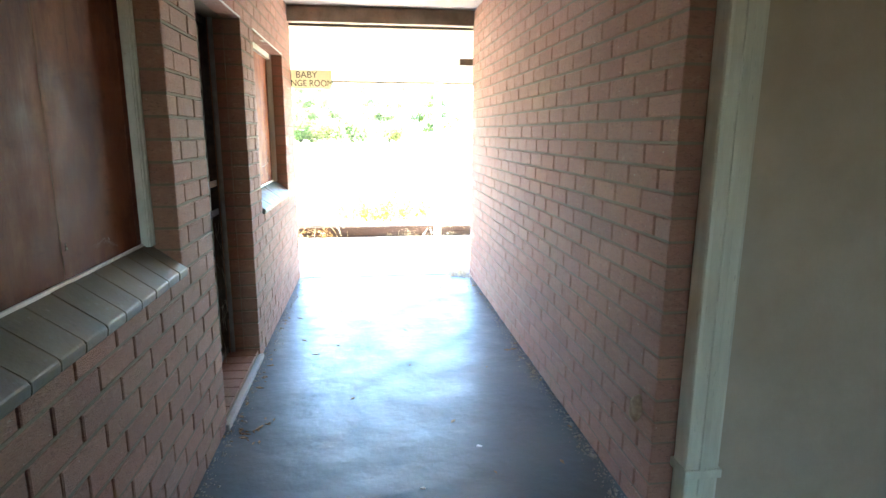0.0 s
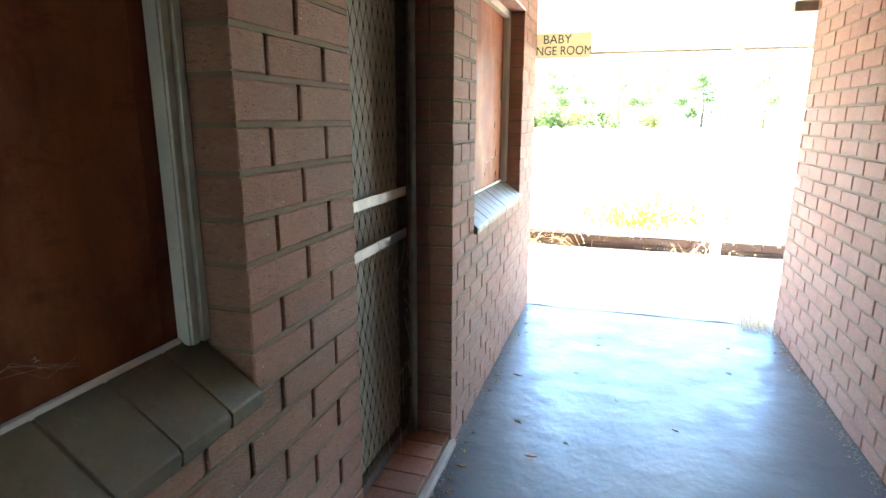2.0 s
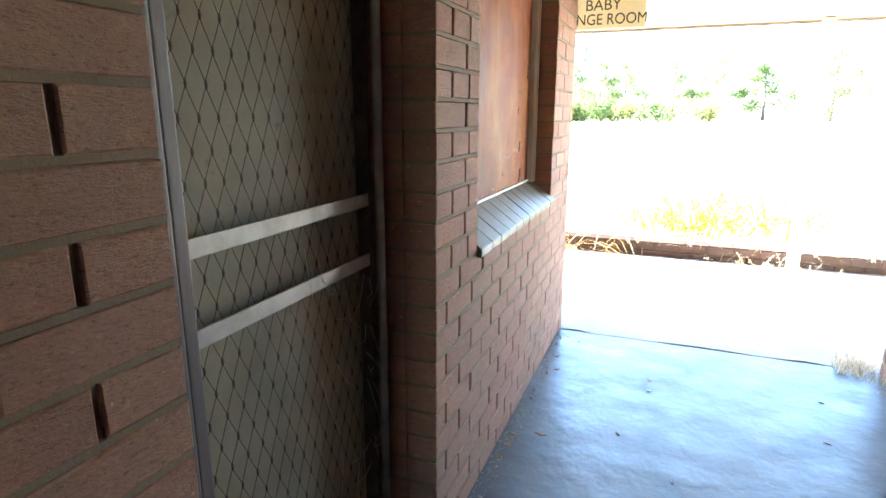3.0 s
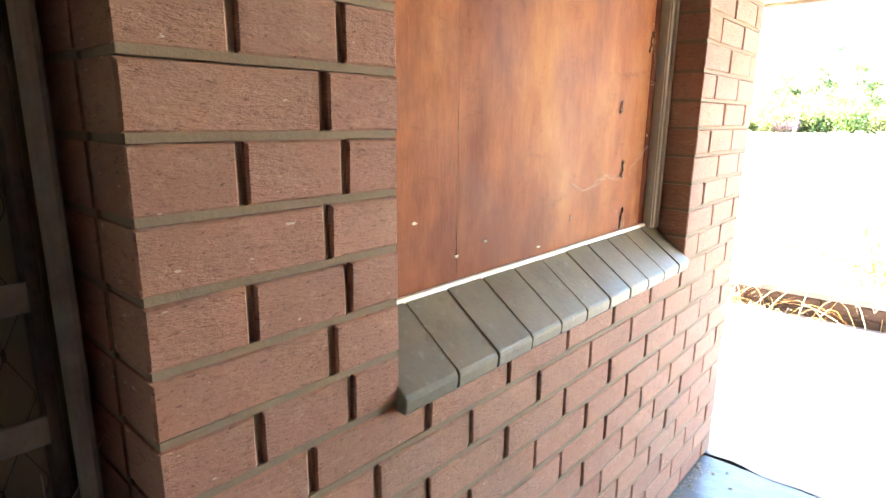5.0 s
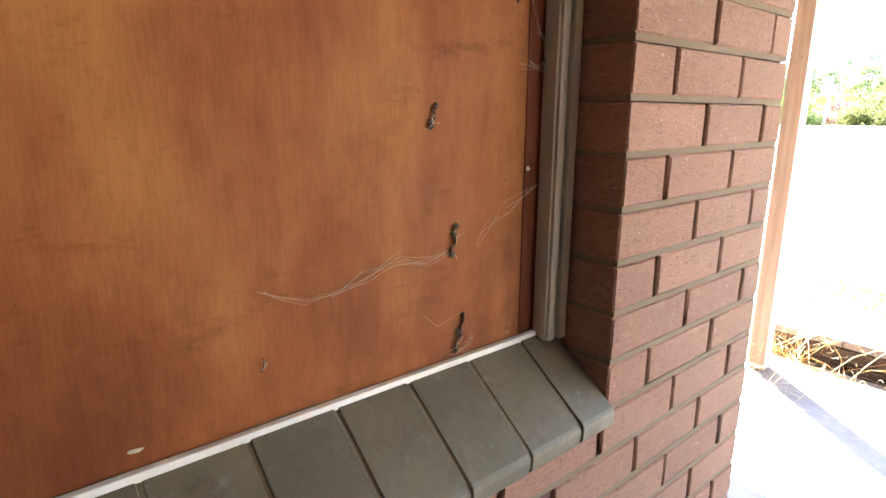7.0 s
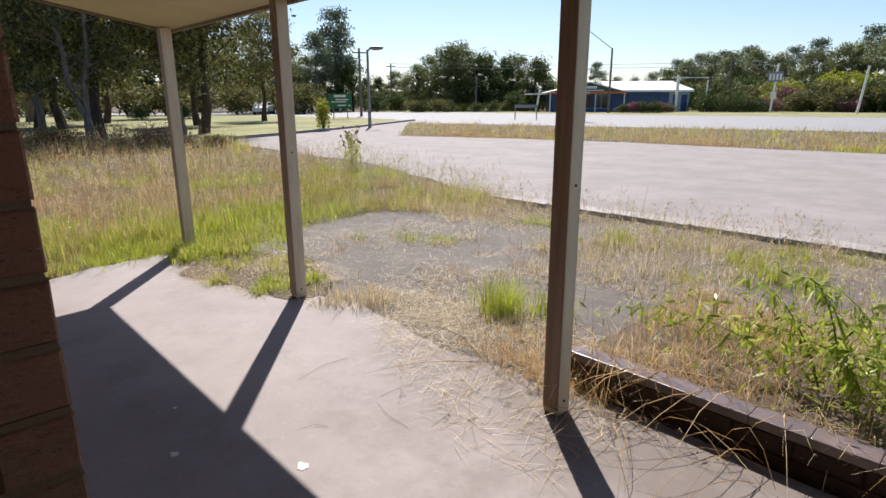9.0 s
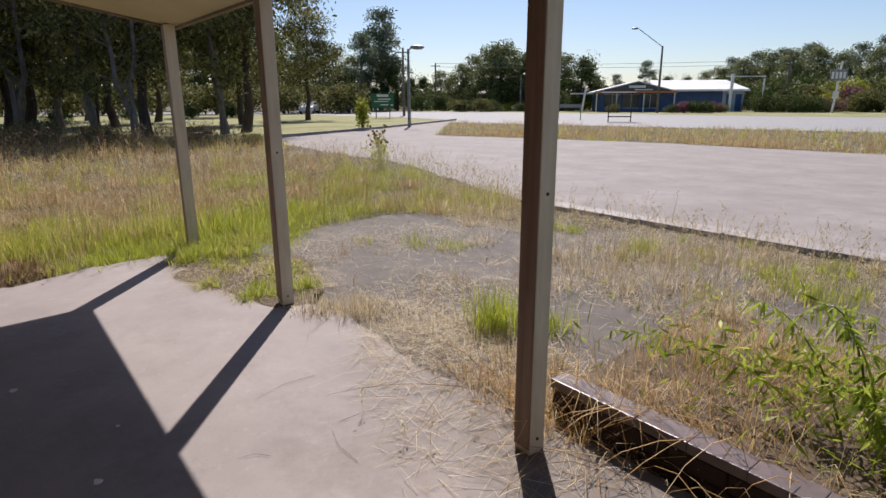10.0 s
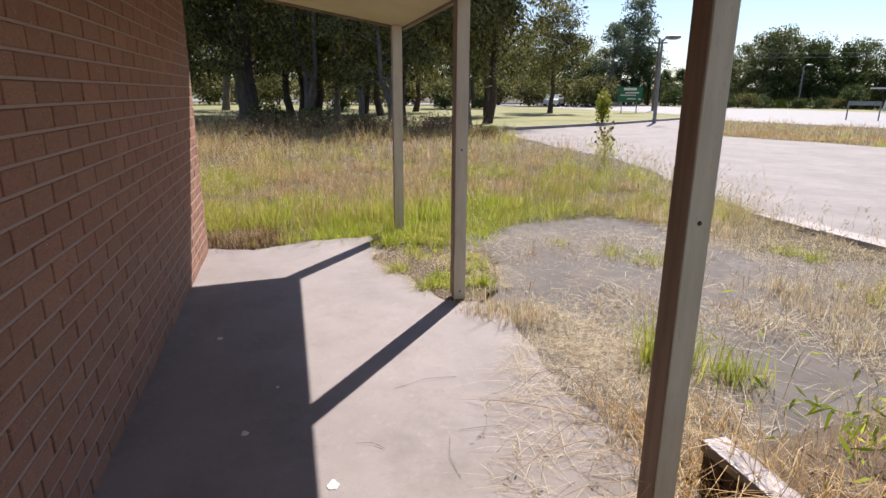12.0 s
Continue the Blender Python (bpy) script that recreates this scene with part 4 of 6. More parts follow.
tagged(part("planter_soil", ([(-0.77, 8.526, 0.125), (4.6, 8.526, 0.125), (-0.9, 9.2, 0.07), (4.6, 9.2, 0.07), (-1.0, 9.9, -0.03), (4.7, 9.9, -0.03), (-0.77, 8.526, -0.03), (4.6, 8.526, -0.03), (-1.0, 9.0, -0.03)], [(0, 1, 3, 2), (2, 3, 5, 4), (0, 2, 8), (2, 4, 8), (6, 0, 8), (1, 0, 6, 7), (3, 1, 7), (5, 3, 7), (4, 5, 7, 6, 8)])
            , SOIL), "dry brown soil filling the planter", "soil")


# ---- grass and weeds ----
def inside(poly, x, y):
    r = np.zeros(len(x), bool)
    for (x0, y0), (x1, y1) in zip(poly, poly[1:] + poly[:1]):
        hit = ((y0 > y) != (y1 > y)) & (x < (x1 - x0) * (y - y0) / (y1 - y0 + 1e-12) + x0)
        r ^= hit
    return r


def scatter(poly, density, seed, patch=None, keep=0.0):
    rng = np.random.default_rng(seed)
    xs, ys = [p[0] for p in poly], [p[1] for p in poly]
    k = int((max(xs) - min(xs)) * (max(ys) - min(ys)) * density)
    x, y = rng.uniform(min(xs), max(xs), k), rng.uniform(min(ys), max(ys), k)
    m = inside(poly, x, y)
    if patch:
        m &= rng.random(k) < np.clip(patchy(x, y, patch, seed + 1) * 1.3 - 0.15 + keep, 0, 1)
    return np.stack([x[m], y[m]], 1), rng


def grass(name, poly, density, seed, height, width, bend, material, label, z=-0.03, patch=None, keep=0.0, flat=0.0, clump=0, radius=0.1):
    """clump: blades that spring from one root; the density is still that of blades."""
    xy, rng = scatter(poly, density / max(1, clump), seed, patch, keep)
    ways = None
    if clump:
        size = np.repeat(rng.uniform(0.5, 1.5, len(xy)), clump)
        xy = np.repeat(xy, clump, 0)
        ways = rng.uniform(0, 2 * math.pi, len(xy))
        out = np.abs(rng.normal(0, radius, len(xy))) * size
        xy = xy + np.stack([np.cos(ways), np.sin(ways)], 1) * out[:, None]
        height = height * size
        bend = bend * (0.4 + out / radius * 0.6)
    ob = part(name, blades_mesh(name, rng, xy, z, height, width, bend, material, flat, ways), material)
    return tagged(ob, label, "grass", kind="stuff")


FIELD_NEAR = [(-5.15, 5.2), (-5.1, 6.9), (-5.25, 8.2), (-4.9, 8.6), (-5.3, 9.3), (-5.6, 10.7), (-4.4, 11.6), (-4.8, 12.6), (-9.0, 13.6), (-11.5, 13.0), (-11.5, 5.2)]
FIELD_FAR = [(-11.5, 4.0), (-11.5, 13.2), (-12, 14.2), (-21, 14.6), (-29, 8), (-29, 1), (-12, 2)]
FIELD_EDGE = [(-5.15, 5.2), (-5.1, 6.9), (-5.25, 8.2), (-4.9, 8.6), (-5.3, 9.3), (-5.6, 10.7), (-4.8, 12.4), (-8.0, 13.0), (-8.6, 10.5), (-7.0, 8.0), (-7.4, 5.2)]
grass("tall_grass_green", FIELD_EDGE, 1500, 11, 0.17, 0.0042, 1.25, G_GREEN, "lush green tall grass beside the slab", patch=1.3, keep=-0.1, clump=44, radius=0.12)
grass("tall_grass_dry", FIELD_NEAR, 800, 12, 0.34, 0.0034, 1.25, G_FIELD, "tall dry straw-coloured grass field", patch=1.2, keep=-0.1, clump=22, radius=0.12)
grass("field_green", FIELD_NEAR, 900, 36, 0.22, 0.004, 1.3, G_GREEN, "yellow-green tufts through the dry field", patch=1.1, keep=-0.12, clump=36, radius=0.14)
grass("edge_grass_green", [(-6.2, 6.9), (-5.6, 7.0), (-5.15, 7.2), (-5.1, 8.4), (-4.5, 8.7), (-5.4, 9.3), (-6.2, 9.0)], 4600, 13, 0.17, 0.004, 1.15, G_GREEN, "bright green grass fringing the concrete slab", patch=2.4, keep=0.05, clump=40, radius=0.08)
grass("slab_weeds", [(-4.7, 7.75), (-4.1, 7.6), (-3.3, 7.85), (-3.0, 8.25), (-3.8, 8.6), (-4.6, 8.5)], 2600, 14, 0.085, 0.005, 1.1, G_GREEN, "low green weeds creeping over the slab edge", patch=6.0, keep=-0.05, z=-0.006, clump=40, radius=0.05)
grass("slab_straw", [(-4.7, 7.75), (-4.1, 7.6), (-3.3, 7.85), (-2.6, 8.1), (-2.4, 8.7), (-3.8, 8.6), (-4.6, 8.5)], 2600, 15, 0.1, 0.0035, 0.9, G_DRY, "dry straw litter along the slab edge", patch=4.0, keep=0.05, z=-0.006, flat=0.4)
grass("field_grass_dry", FIELD_FAR, 170, 16, 0.45, 0.009, 1.0, G_FIELD, "tall dry grass running towards the trees", patch=0.4, keep=0.3, clump=16, radius=0.2)
grass("field_grass_green", FIELD_FAR, 70, 17, 0.36, 0.012, 0.8, G_GREEN, "green tufts among the dry field grass", patch=0.5, clump=24, radius=0.2)
VERGE = [(-4.8, 11.0), (-3.6, 11.1), (-2.0, 10.2), (-0.8, 9.8), (3.5, 9.8), (4.6, 12.55), (-3.0, 12.55), (-5.0, 12.6), (-7.2, 12.9), (-6.5, 11.8)]
grass("verge_grass_dry", VERGE, 1300, 18, 0.15, 0.0034, 0.9, G_DRY, "sparse dry grass over the old asphalt", patch=1.3, z=-0.015, clump=14, radius=0.07)
grass("verge_straw", VERGE, 1700, 19, 0.18, 0.0026, 0.3, G_DRY, "bleached straw lying flat on asphalt", patch=1.6, z=-0.008, flat=0.9)
grass("verge_grass_green", VERGE, 900, 20, 0.13, 0.0045, 0.9, G_GREEN, "low green tufts among dry verge grass", patch=1.6, keep=-0.3, z=-0.015, clump=50, radius=0.07)
grass("kerb_grass", [(-5.2, 12.35), (4.3, 12.5), (4.3, 13.05), (-5.2, 12.95)], 260, 21, 0.22, 0.0035, 0.6, G_DRY, "dry grass growing along the kerb", patch=1.5)
grass("pad_straw", [(-4.4, 8.5), (-5.0, 9.4), (-5.2, 10.4), (-3.8, 11.0), (-2.0, 10.2), (-0.8, 9.6), (-0.8, 8.6), (-2.0, 8.4)], 900, 22, 0.17, 0.0026, 0.3, G_DRY, "loose bleached straw on dark asphalt", patch=2.4, z=-0.006, flat=0.92)
grass("straw_mat", [(-2.9, 8.6), (-2.1, 8.1), (-1.4, 7.8), (-0.9, 7.5), (-0.4, 7.6), (-0.3, 8.37), (-0.85, 8.9), (-1.8, 9.1)], 2300, 23, 0.2, 0.0019, 0.4, G_DRY, "tangled mat of fallen straw by the post", patch=1.6, keep=0.0, z=0.006, flat=0.85)
grass("straw_upright", [(-1.6, 8.3), (-0.85, 8.15), (-0.5, 8.3), (-0.75, 8.7), (-1.5, 9.0)], 2400, 24, 0.3, 0.003, 0.95, G_STRAW, "dry grass tangle behind the post", patch=2.0, keep=0.2, z=-0.01)
grass("planter_straw", [(-0.7, 8.5), (4.4, 8.5), (4.4, 9.6), (-0.9, 9.8)], 1500, 25, 0.28, 0.0028, 0.9, G_STRAW, "dry grass filling the planter", patch=1.4, keep=0.1, z=0.07)
# Straw laid thicker and paler to stand in for glare on the planter.
grass("planter_spill", [(0.3, 8.35), (3.6, 8.35), (3.6, 8.52), (0.3, 8.52)], 240, 46, 0.3, 0.003, 0.9, G_DRY, "bleached straw spilling down the planter front, thickened for glare", z=0.12, flat=0.5, patch=3.0, keep=0.1)
grass("planter_foot_straw", [(-0.8, 8.2), (3.6, 8.24), (3.6, 8.39), (-0.8, 8.39)], 260, 47, 0.22, 0.003, 0.9, G_DRY, "dry straw caught along the planter foot", z=0.004, flat=0.3, patch=2.6)
grass("planter_overhang", [(-0.85, 8.36), (0.5, 8.38), (0.5, 8.6), (-0.75, 8.62)], 800, 26, 0.32, 0.003, 0.9, G_STRAW, "straw hanging over the planter edge", z=0.14, flat=0.3, patch=4.0)
grass("passage_tuft", [(1.56, 5.92), (1.78, 5.8), (1.8, 6.15), (1.62, 6.2)], 6500, 27, 0.19, 0.003, 0.9, G_DRY, "dry yellow grass tuft by the wall end", patch=6.0, keep=0.4, z=0.0)
MEDIAN = [(-19.6, 22.5), (-14.4, 24.4), (-10.0, 25.5), (-3.2, 26.1), (60, 30), (60, 53), (-6, 39), (-19.5, 35.3), (-30.6, 32.5)]
MEDIAN_EDGE = [(-19.8, 22.4), (-14.4, 24.4), (-10.0, 25.5), (-3.2, 26.1), (12, 26.9), (12, 29.4), (-4.0, 28.6), (-10.6, 28.0), (-15.4, 27.4), (-21.5, 25.2)]
grass("median_grass_dry", MEDIAN, 45, 28, 0.3, 0.012, 0.9, G_FIELD, "dry grass strip between service road and highway", patch=0.3, keep=0.4)
grass("median_edge_dry", MEDIAN_EDGE, 620, 48, 0.24, 0.007, 1.0, G_FIELD, "tangled dry grass on the road edge", patch=0.5, keep=0.15, clump=26, radius=0.22)
grass("median_edge_green", [(-13.5, 24.6), (-10.0, 25.5), (-3.2, 26.1), (12, 26.9), (12, 28.6), (-4.0, 27.8), (-10.6, 27.2)], 330, 49, 0.22, 0.009, 1.0, G_GREEN, "bright green weeds along the road edge", patch=0.45, keep=-0.05, clump=50, radius=0.25)
grass("median_grass_green", MEDIAN, 12, 29, 0.34, 0.016, 0.9, G_GREEN, "green growth in the roadside grass strip", patch=0.22, keep=0.0)
grass("lawn_edge_grass", [(-21.5, 14.6), (-26.4, 23.8), (-34, 35.8), (-35, 36.2), (-27.4, 24.2), (-23, 14.9)], 60, 30, 0.1, 0.015, 0.6, G_GREEN, "short green grass along the lawn kerb", patch=0.6)


def tuft(x, y, height, count, seed, material, label, name="grass_tuft", spread=0.09, bend=0.6, width=0.005, z=-0.012):
    rng = np.random.default_rng(seed)
    xy = rng.normal(0, spread, (count, 2))
    ob = part(name, blades_mesh(name, rng, xy, 0.0, height, width, bend, material), material)
    ob.matrix_basis = pose(x, y, z)
    return tagged(ob, label, "grass tuft", "grass tufts", kind="stuff")


for i, (x, y, h, c) in enumerate(((-1.75, 8.95, 0.36, 420), (-1.5, 9.2, 0.22, 200), (-4.4, 9.55, 0.1, 60), (-3.9, 9.9, 0.13, 90), (-3.6, 10.15, 0.09, 50), (-0.9, 9.6, 0.12, 120), (-0.3, 9.9, 0.14, 160), (-2.2, 11.4, 0.2, 160), (-0.6, 11.2, 0.16, 160), (0.6, 10.9, 0.18, 180))):
    tuft(x, y, h, c, 40 + i, G_GREEN, "upright green grass tuft growing through asphalt")
for i, (x, y, h, c) in enumerate(((-6.0, 6.5, 0.34, 500), (-6.3, 9.6, 0.42, 700), (-7.2, 10.9, 0.45, 700), (-6.0, 7.6, 0.34, 500), (-8.6, 11.8, 0.45, 600), (-5.9, 8.4, 0.36, 500))):
    tuft(x, y, h, c, 60 + i, G_GREEN, "dense bright green grass clump beside the slab", spread=0.2, width=0.007, z=-0.03)
for i, (x, y, h, c) in enumerate(((-2.75, 8.2, 0.2, 200), (-2.5, 8.35, 0.16, 160), (-5.3, 6.35, 0.16, 260))):
    tuft(x, y, h, c, 80 + i, G_DRY, "rusty dry grass tuft at the slab edge", spread=0.1, width=0.004)

grass("drift_straw", [(-4.8, 7.7), (-4.2, 7.55), (-3.3, 7.8), (-2.9, 8.0), (-2.7, 8.5), (-4.6, 8.7)], 2600, 50, 0.12, 0.0028, 0.5, G_DRY, "short straw and dead stalks over the drifted dirt", patch=3.5, keep=0.1, z=0.006, flat=0.7)
grass("pad_sticks", [(-4.4, 8.5), (-5.0, 9.4), (-5.2, 10.4), (-3.8, 11.0), (-1.0, 11.4), (0.6, 10.2), (-0.8, 8.9), (-2.0, 8.4)], 40, 51, 0.4, 0.003, 0.3, G_DRY, "pale dead sticks scattered on the asphalt", z=-0.004, flat=0.95)
grass("pad_thatch", [(-3.4, 8.5), (-4.9, 9.6), (-5.2, 10.4), (-3.8, 11.0), (-1.6, 10.8), (-0.8, 9.6), (-0.8, 8.6), (-2.0, 8.4)], 700, 52, 0.07, 0.003, 0.8, G_FIELD, "stubble growing through the asphalt", patch=2.0, keep=-0.2, z=-0.012, clump=20, radius=0.06)
stems = random.Random(45)
vs, fs = [], []
for i in range(64):
    x, y = stems.uniform(-1.3, 0.3), stems.uniform(8.15, 8.55)
    a, ln = stems.uniform(2.4, 5.6), stems.uniform(0.25, 0.75)
    z0 = 0.02 if y < 8.39 or x < -0.85 else 0.2
    up = stems.uniform(0.03, 0.2)
    pts = [(x + math.cos(a) * ln * t, y + math.sin(a) * ln * t, max(0.006, z0 * (1 - t) + up * math.sin(t * 3.1))) for t in (0, 0.25, 0.5, 0.75, 1)]
    tube(pts, [0.0016, 0.0015, 0.0013, 0.001, 0.0006], 4, vs, fs)
tagged(part("straw_stems", (vs, fs), G_STRAW), "long golden straw stems bent over the slab", "straw", kind="stuff")
fluff = random.Random(44)
for i in range(70):
    y = fluff.uniform(5.4, 12.4)
    x = fluff.uniform(-11.0, -5.9)
    dry = fluff.random() < 0.5
    tuft(x, y, fluff.uniform(0.22, 0.42), 300, 300 + i, G_FIELD if dry else G_GREEN, "domed clump of dry straw-coloured field grass" if dry else "domed clump of yellow-green field grass", spread=fluff.uniform(0.09, 0.2), width=0.0055, bend=1.1, z=-0.03)
for i in range(46):
    y = fluff.uniform(9.9, 12.5)
    x = fluff.uniform(-4.6, 3.8)
    dry = fluff.random() < 0.62
    tuft(x, y, fluff.uniform(0.1, 0.24), 150, 400 + i, G_DRY if dry else G_GREEN, "small dry grass clump on the old asphalt" if dry else "small green grass clump on the old asphalt", spread=fluff.uniform(0.05, 0.12), width=0.004, bend=1.1, z=-0.015)
rr = random.Random(12)
for i in range(26):
    y = rr.uniform(5.6, 10.6)
    x = (-5.3 if y < 9 else -5.75) - abs(rr.gauss(0, 0.55)) - (0.75 if y < 6.9 else 0.1)
    tuft(x, y, rr.uniform(0.16, 0.32), 760, 140 + i, G_GREEN, "dense bright green grass clump beside the slab", spread=rr.uniform(0.1, 0.18), width=0.0048, bend=1.1, z=-0.03)
for i, (x, y) in enumerate(((-5.02, 8.18), (-4.8, 8.1), (-5.28, 8.3), (-4.95, 7.95), (-5.2, 7.85), (-4.65, 8.3), (-5.15, 8.45), (-4.75, 7.8))):
    tuft(x, y, rr.uniform(0.13, 0.26), 260, 220 + i, G_GREEN, "green grass clump round the corner post", spread=0.08, width=0.006, bend=0.9)
for i in range(14):
    x, y = rr.uniform(-4.7, -3.2), rr.uniform(7.75, 8.5)
    tuft(x, y, rr.uniform(0.08, 0.15), 130, 180 + i, G_GREEN, "small green weed clump at the slab edge", spread=0.05, width=0.005, bend=0.9)
for i in range(12):
    tuft(-5.1 - rr.random() * 0.5, 6.45 + rr.uniform(-0.45, 0.4), 0.2, 330, 200 + i, LITTER, "dead red-brown grass patch beside the slab", spread=0.12, width=0.005, bend=1.0, z=-0.03)


NEST_DRY = plain("dead_weed_brown", (0.1, 0.065, 0.035), (0.2, 0.14, 0.08), 0.9, 30)


def seed_stems(name, poly, count, seed, height, z, label, material=G_DRY):
    """Thin oat stems with drooping pale seed heads."""
    xy, rng = scatter(poly, count / 4.0, seed)
    leaf = []
    vs, fs = [], []
    for x, y in xy[:count]:
        a, h = rng.uniform(0, 6.28), height * rng.uniform(0.6, 1.2)
        lean = rng.uniform(0.1, 0.45) * h
        p = [(x, y, z), (x + lean * 0.35 * math.cos(a), y + lean * 0.35 * math.sin(a), z + h * 0.65), (x + lean * math.cos(a), y + lean * math.sin(a), z + h)]
        tube(p, [0.0011, 0.0009, 0.0005], 3, vs, fs)
        for j in range(9):
            t = rng.uniform(0.0, 1.0)
            leaf.append([p[1][i] + (p[2][i] - p[1][i]) * (0.35 + 0.65 * t) + rng.normal(0, 0.012) for i in range(3)])
    me = leaves_mesh(name, rng, np.array(leaf), 0.028 if height < 0.8 else 0.06, 0.0075 if height < 0.8 else 0.02, 1.2, material)
    ob = part(name, me, material)
    tagged(ob, label, "seed heads", kind="stuff")
    tagged(part("stems", (vs, fs), material, ob), kind="stuff")


seed_stems("oat_heads", VERGE, 950, 31, 0.42, -0.01, "wild oat stems with pale drooping seed heads")
seed_stems("field_oat_heads", FIELD_NEAR, 2300, 32, 0.6, -0.03, "wild oats standing over the field grass")
seed_stems("planter_oat_heads", [(-0.6, 8.5), (2.5, 8.5), (2.5, 9.6), (-0.6, 9.6)], 60, 33, 0.5, 0.13, "wild oat stems in the planter")
seed_stems("dark_field_weeds", [(-21, 4.5), (-12.5, 5.5), (-12.0, 11.5), (-20, 13)], 900, 35, 0.85, -0.03, "dead brown weed stalks before the trees", NEST_DRY)
seed_stems("slab_oat_heads", [(-2.0, 7.6), (-0.9, 7.6), (-0.8, 8.3), (-2.0, 8.6)], 40, 34, 0.12, 0.004, "fallen oat stems on the slab")


def willow_weed(x, y, z, seed):
    """An arching weed with long hanging leaves."""
    rng = random.Random(seed)
    ob = tagged(base("arching_weed", x, y, z), "arching green weed with long willowy leaves in planter", "weed")
    stems = [(-1.05, -0.32, 0.30, 0.62), (-0.5, 0.1, 0.62, 0.75), (-0.25, -0.2, 0.5, 0.5), (0.3, 0.15, 0.66, 0.6), (0.6, -0.1, 0.55, 0.6), (0.1, 0.3, 0.72, 0.5), (-0.7, 0.25, 0.45, 0.6), (0.95, 0.1, 0.5, 0.7), (0.45, -0.25, 0.4, 0.5), (-0.1, -0.28, 0.3, 0.4), (1.3, 0.2, 0.6, 0.6), (0.8, 0.35, 0.7, 0.6)]
    lv, lf = [], []
    for i, (dx, dy, h, arch) in enumerate(stems):
        s0 = Vector((rng.uniform(-0.1, 0.1) + dx * 0.25, rng.uniform(-0.06, 0.06), 0))
        pts = []
        for j in range(12):
            t = j / 11
            pts.append(s0 + Vector((dx * 0.75 * t ** 1.3, dy * t ** 1.3, 0.78 * h * (math.sin(t * math.pi * arch) / math.sin(max(0.5, arch) * math.pi / 2 if arch < 1 else 1.2)))))
        v, f = tube(pts, [0.006 * (1 - 0.8 * j / 11) for j in range(12)], 5)
        part("stem", (v, f), WILLOW, ob)
        for j in range(2, 12):
            for sgn in (-1, 1, -1, 1, -1, 1):
                p = pts[j] + (pts[j - 1] - pts[j]) * rng.random()
                d = Vector((rng.uniform(-0.4, 0.4), sgn * rng.uniform(0.3, 0.9), rng.uniform(-0.8, 0.2))).normalized()
                ln, w = rng.uniform(0.05, 0.115), rng.uniform(0.008, 0.015)
                o = d.cross(Vector((rng.uniform(-1, 1), rng.uniform(-1, 1), 0.4))).normalized()
                bend = Vector((0, 0, -0.18 * ln))
                s = len(lv)
                lv += [tuple(q) for q in (p, p + d * ln * 0.3 + o * w / 2, p + d * ln * 0.3 - o * w / 2, p + d * ln * 0.7 + o * w * 0.4 + bend * 0.5, p + d * ln * 0.7 - o * w * 0.4 + bend * 0.5, p + d * ln + bend)]
                lf += [(s, s + 1, s + 2), (s + 1, s + 3, s + 4, s + 2), (s + 3, s + 5, s + 4)]
    tagged(part("leaves", (lv, lf), WILLOW, ob), kind="stuff")


willow_weed(0.42, 8.98, 0.12, 1)
willow_weed(1.05, 9.1, 0.1, 2)
willow_weed(0.75, 9.25, 0.08, 3)
willow_weed(1.75, 9.2, 0.08, 4)
ob = part("planter_green_leaves", leaves_mesh("planter_green_leaves", np.random.default_rng(9), np.random.default_rng(8).normal(0, 1, (5200, 3)) * np.array([0.7, 0.22, 0.11]) + np.array([1.0, 9.1, 0.3]), 0.07, 0.014, 0.1, WILLOW), WILLOW)
tagged(ob, "thick green leafy weeds filling the planter", "weeds", kind="stuff")


def thistle(x, y, h, seed):
    rng = random.Random(seed)
    ob = tagged(base("dry_thistle", x, y, -0.03), "tall dry branching thistle with brown heads", "thistle", "thistles")
    vs, fs, hv = [], [], bmesh.new()
    tube([(0, 0, 0), (0.01, 0, h * 0.5), (0, 0.02, h * 0.8)], [0.014, 0.011, 0.007], 5, vs, fs)
    for i in range(13):
        a, t = rng.uniform(0, 6.28), rng.uniform(0.35, 0.8)
        p = Vector((0, 0, h * t))
        e = p + Vector((math.cos(a) * 0.22, math.sin(a) * 0.22, rng.uniform(0.15, 0.38))) * rng.uniform(0.6, 1.2)
        tube([p, (p + e) / 2 + Vector((math.cos(a), math.sin(a), 0)) * 0.05, e], [0.006, 0.005, 0.004], 4, vs, fs)
        bmesh.ops.create_icosphere(hv, subdivisions=1, radius=0.03, matrix=Matrix.Translation(e))
    tagged(part("stalk", (vs, fs), G_DRY, ob), kind="stuff")
    tagged(part("heads", hv, LITTER, ob, "brown dried flower heads"), kind="stuff")
    r2 = np.random.default_rng(seed)
    c = r2.normal(0, 1, (260, 3)) * np.array([0.13, 0.13, 0.22]) + np.array([0, 0, h * 0.5])
    part("leaves", leaves_mesh("leaves", r2, c, 0.1, 0.02, 0.2, G_GREEN), G_GREEN, ob)


thistle(-9.6, 13.1, 1.0, 1)
thistle(-10.1, 13.4, 0.7, 2)

# litter on the floors
rng = random.Random(17)
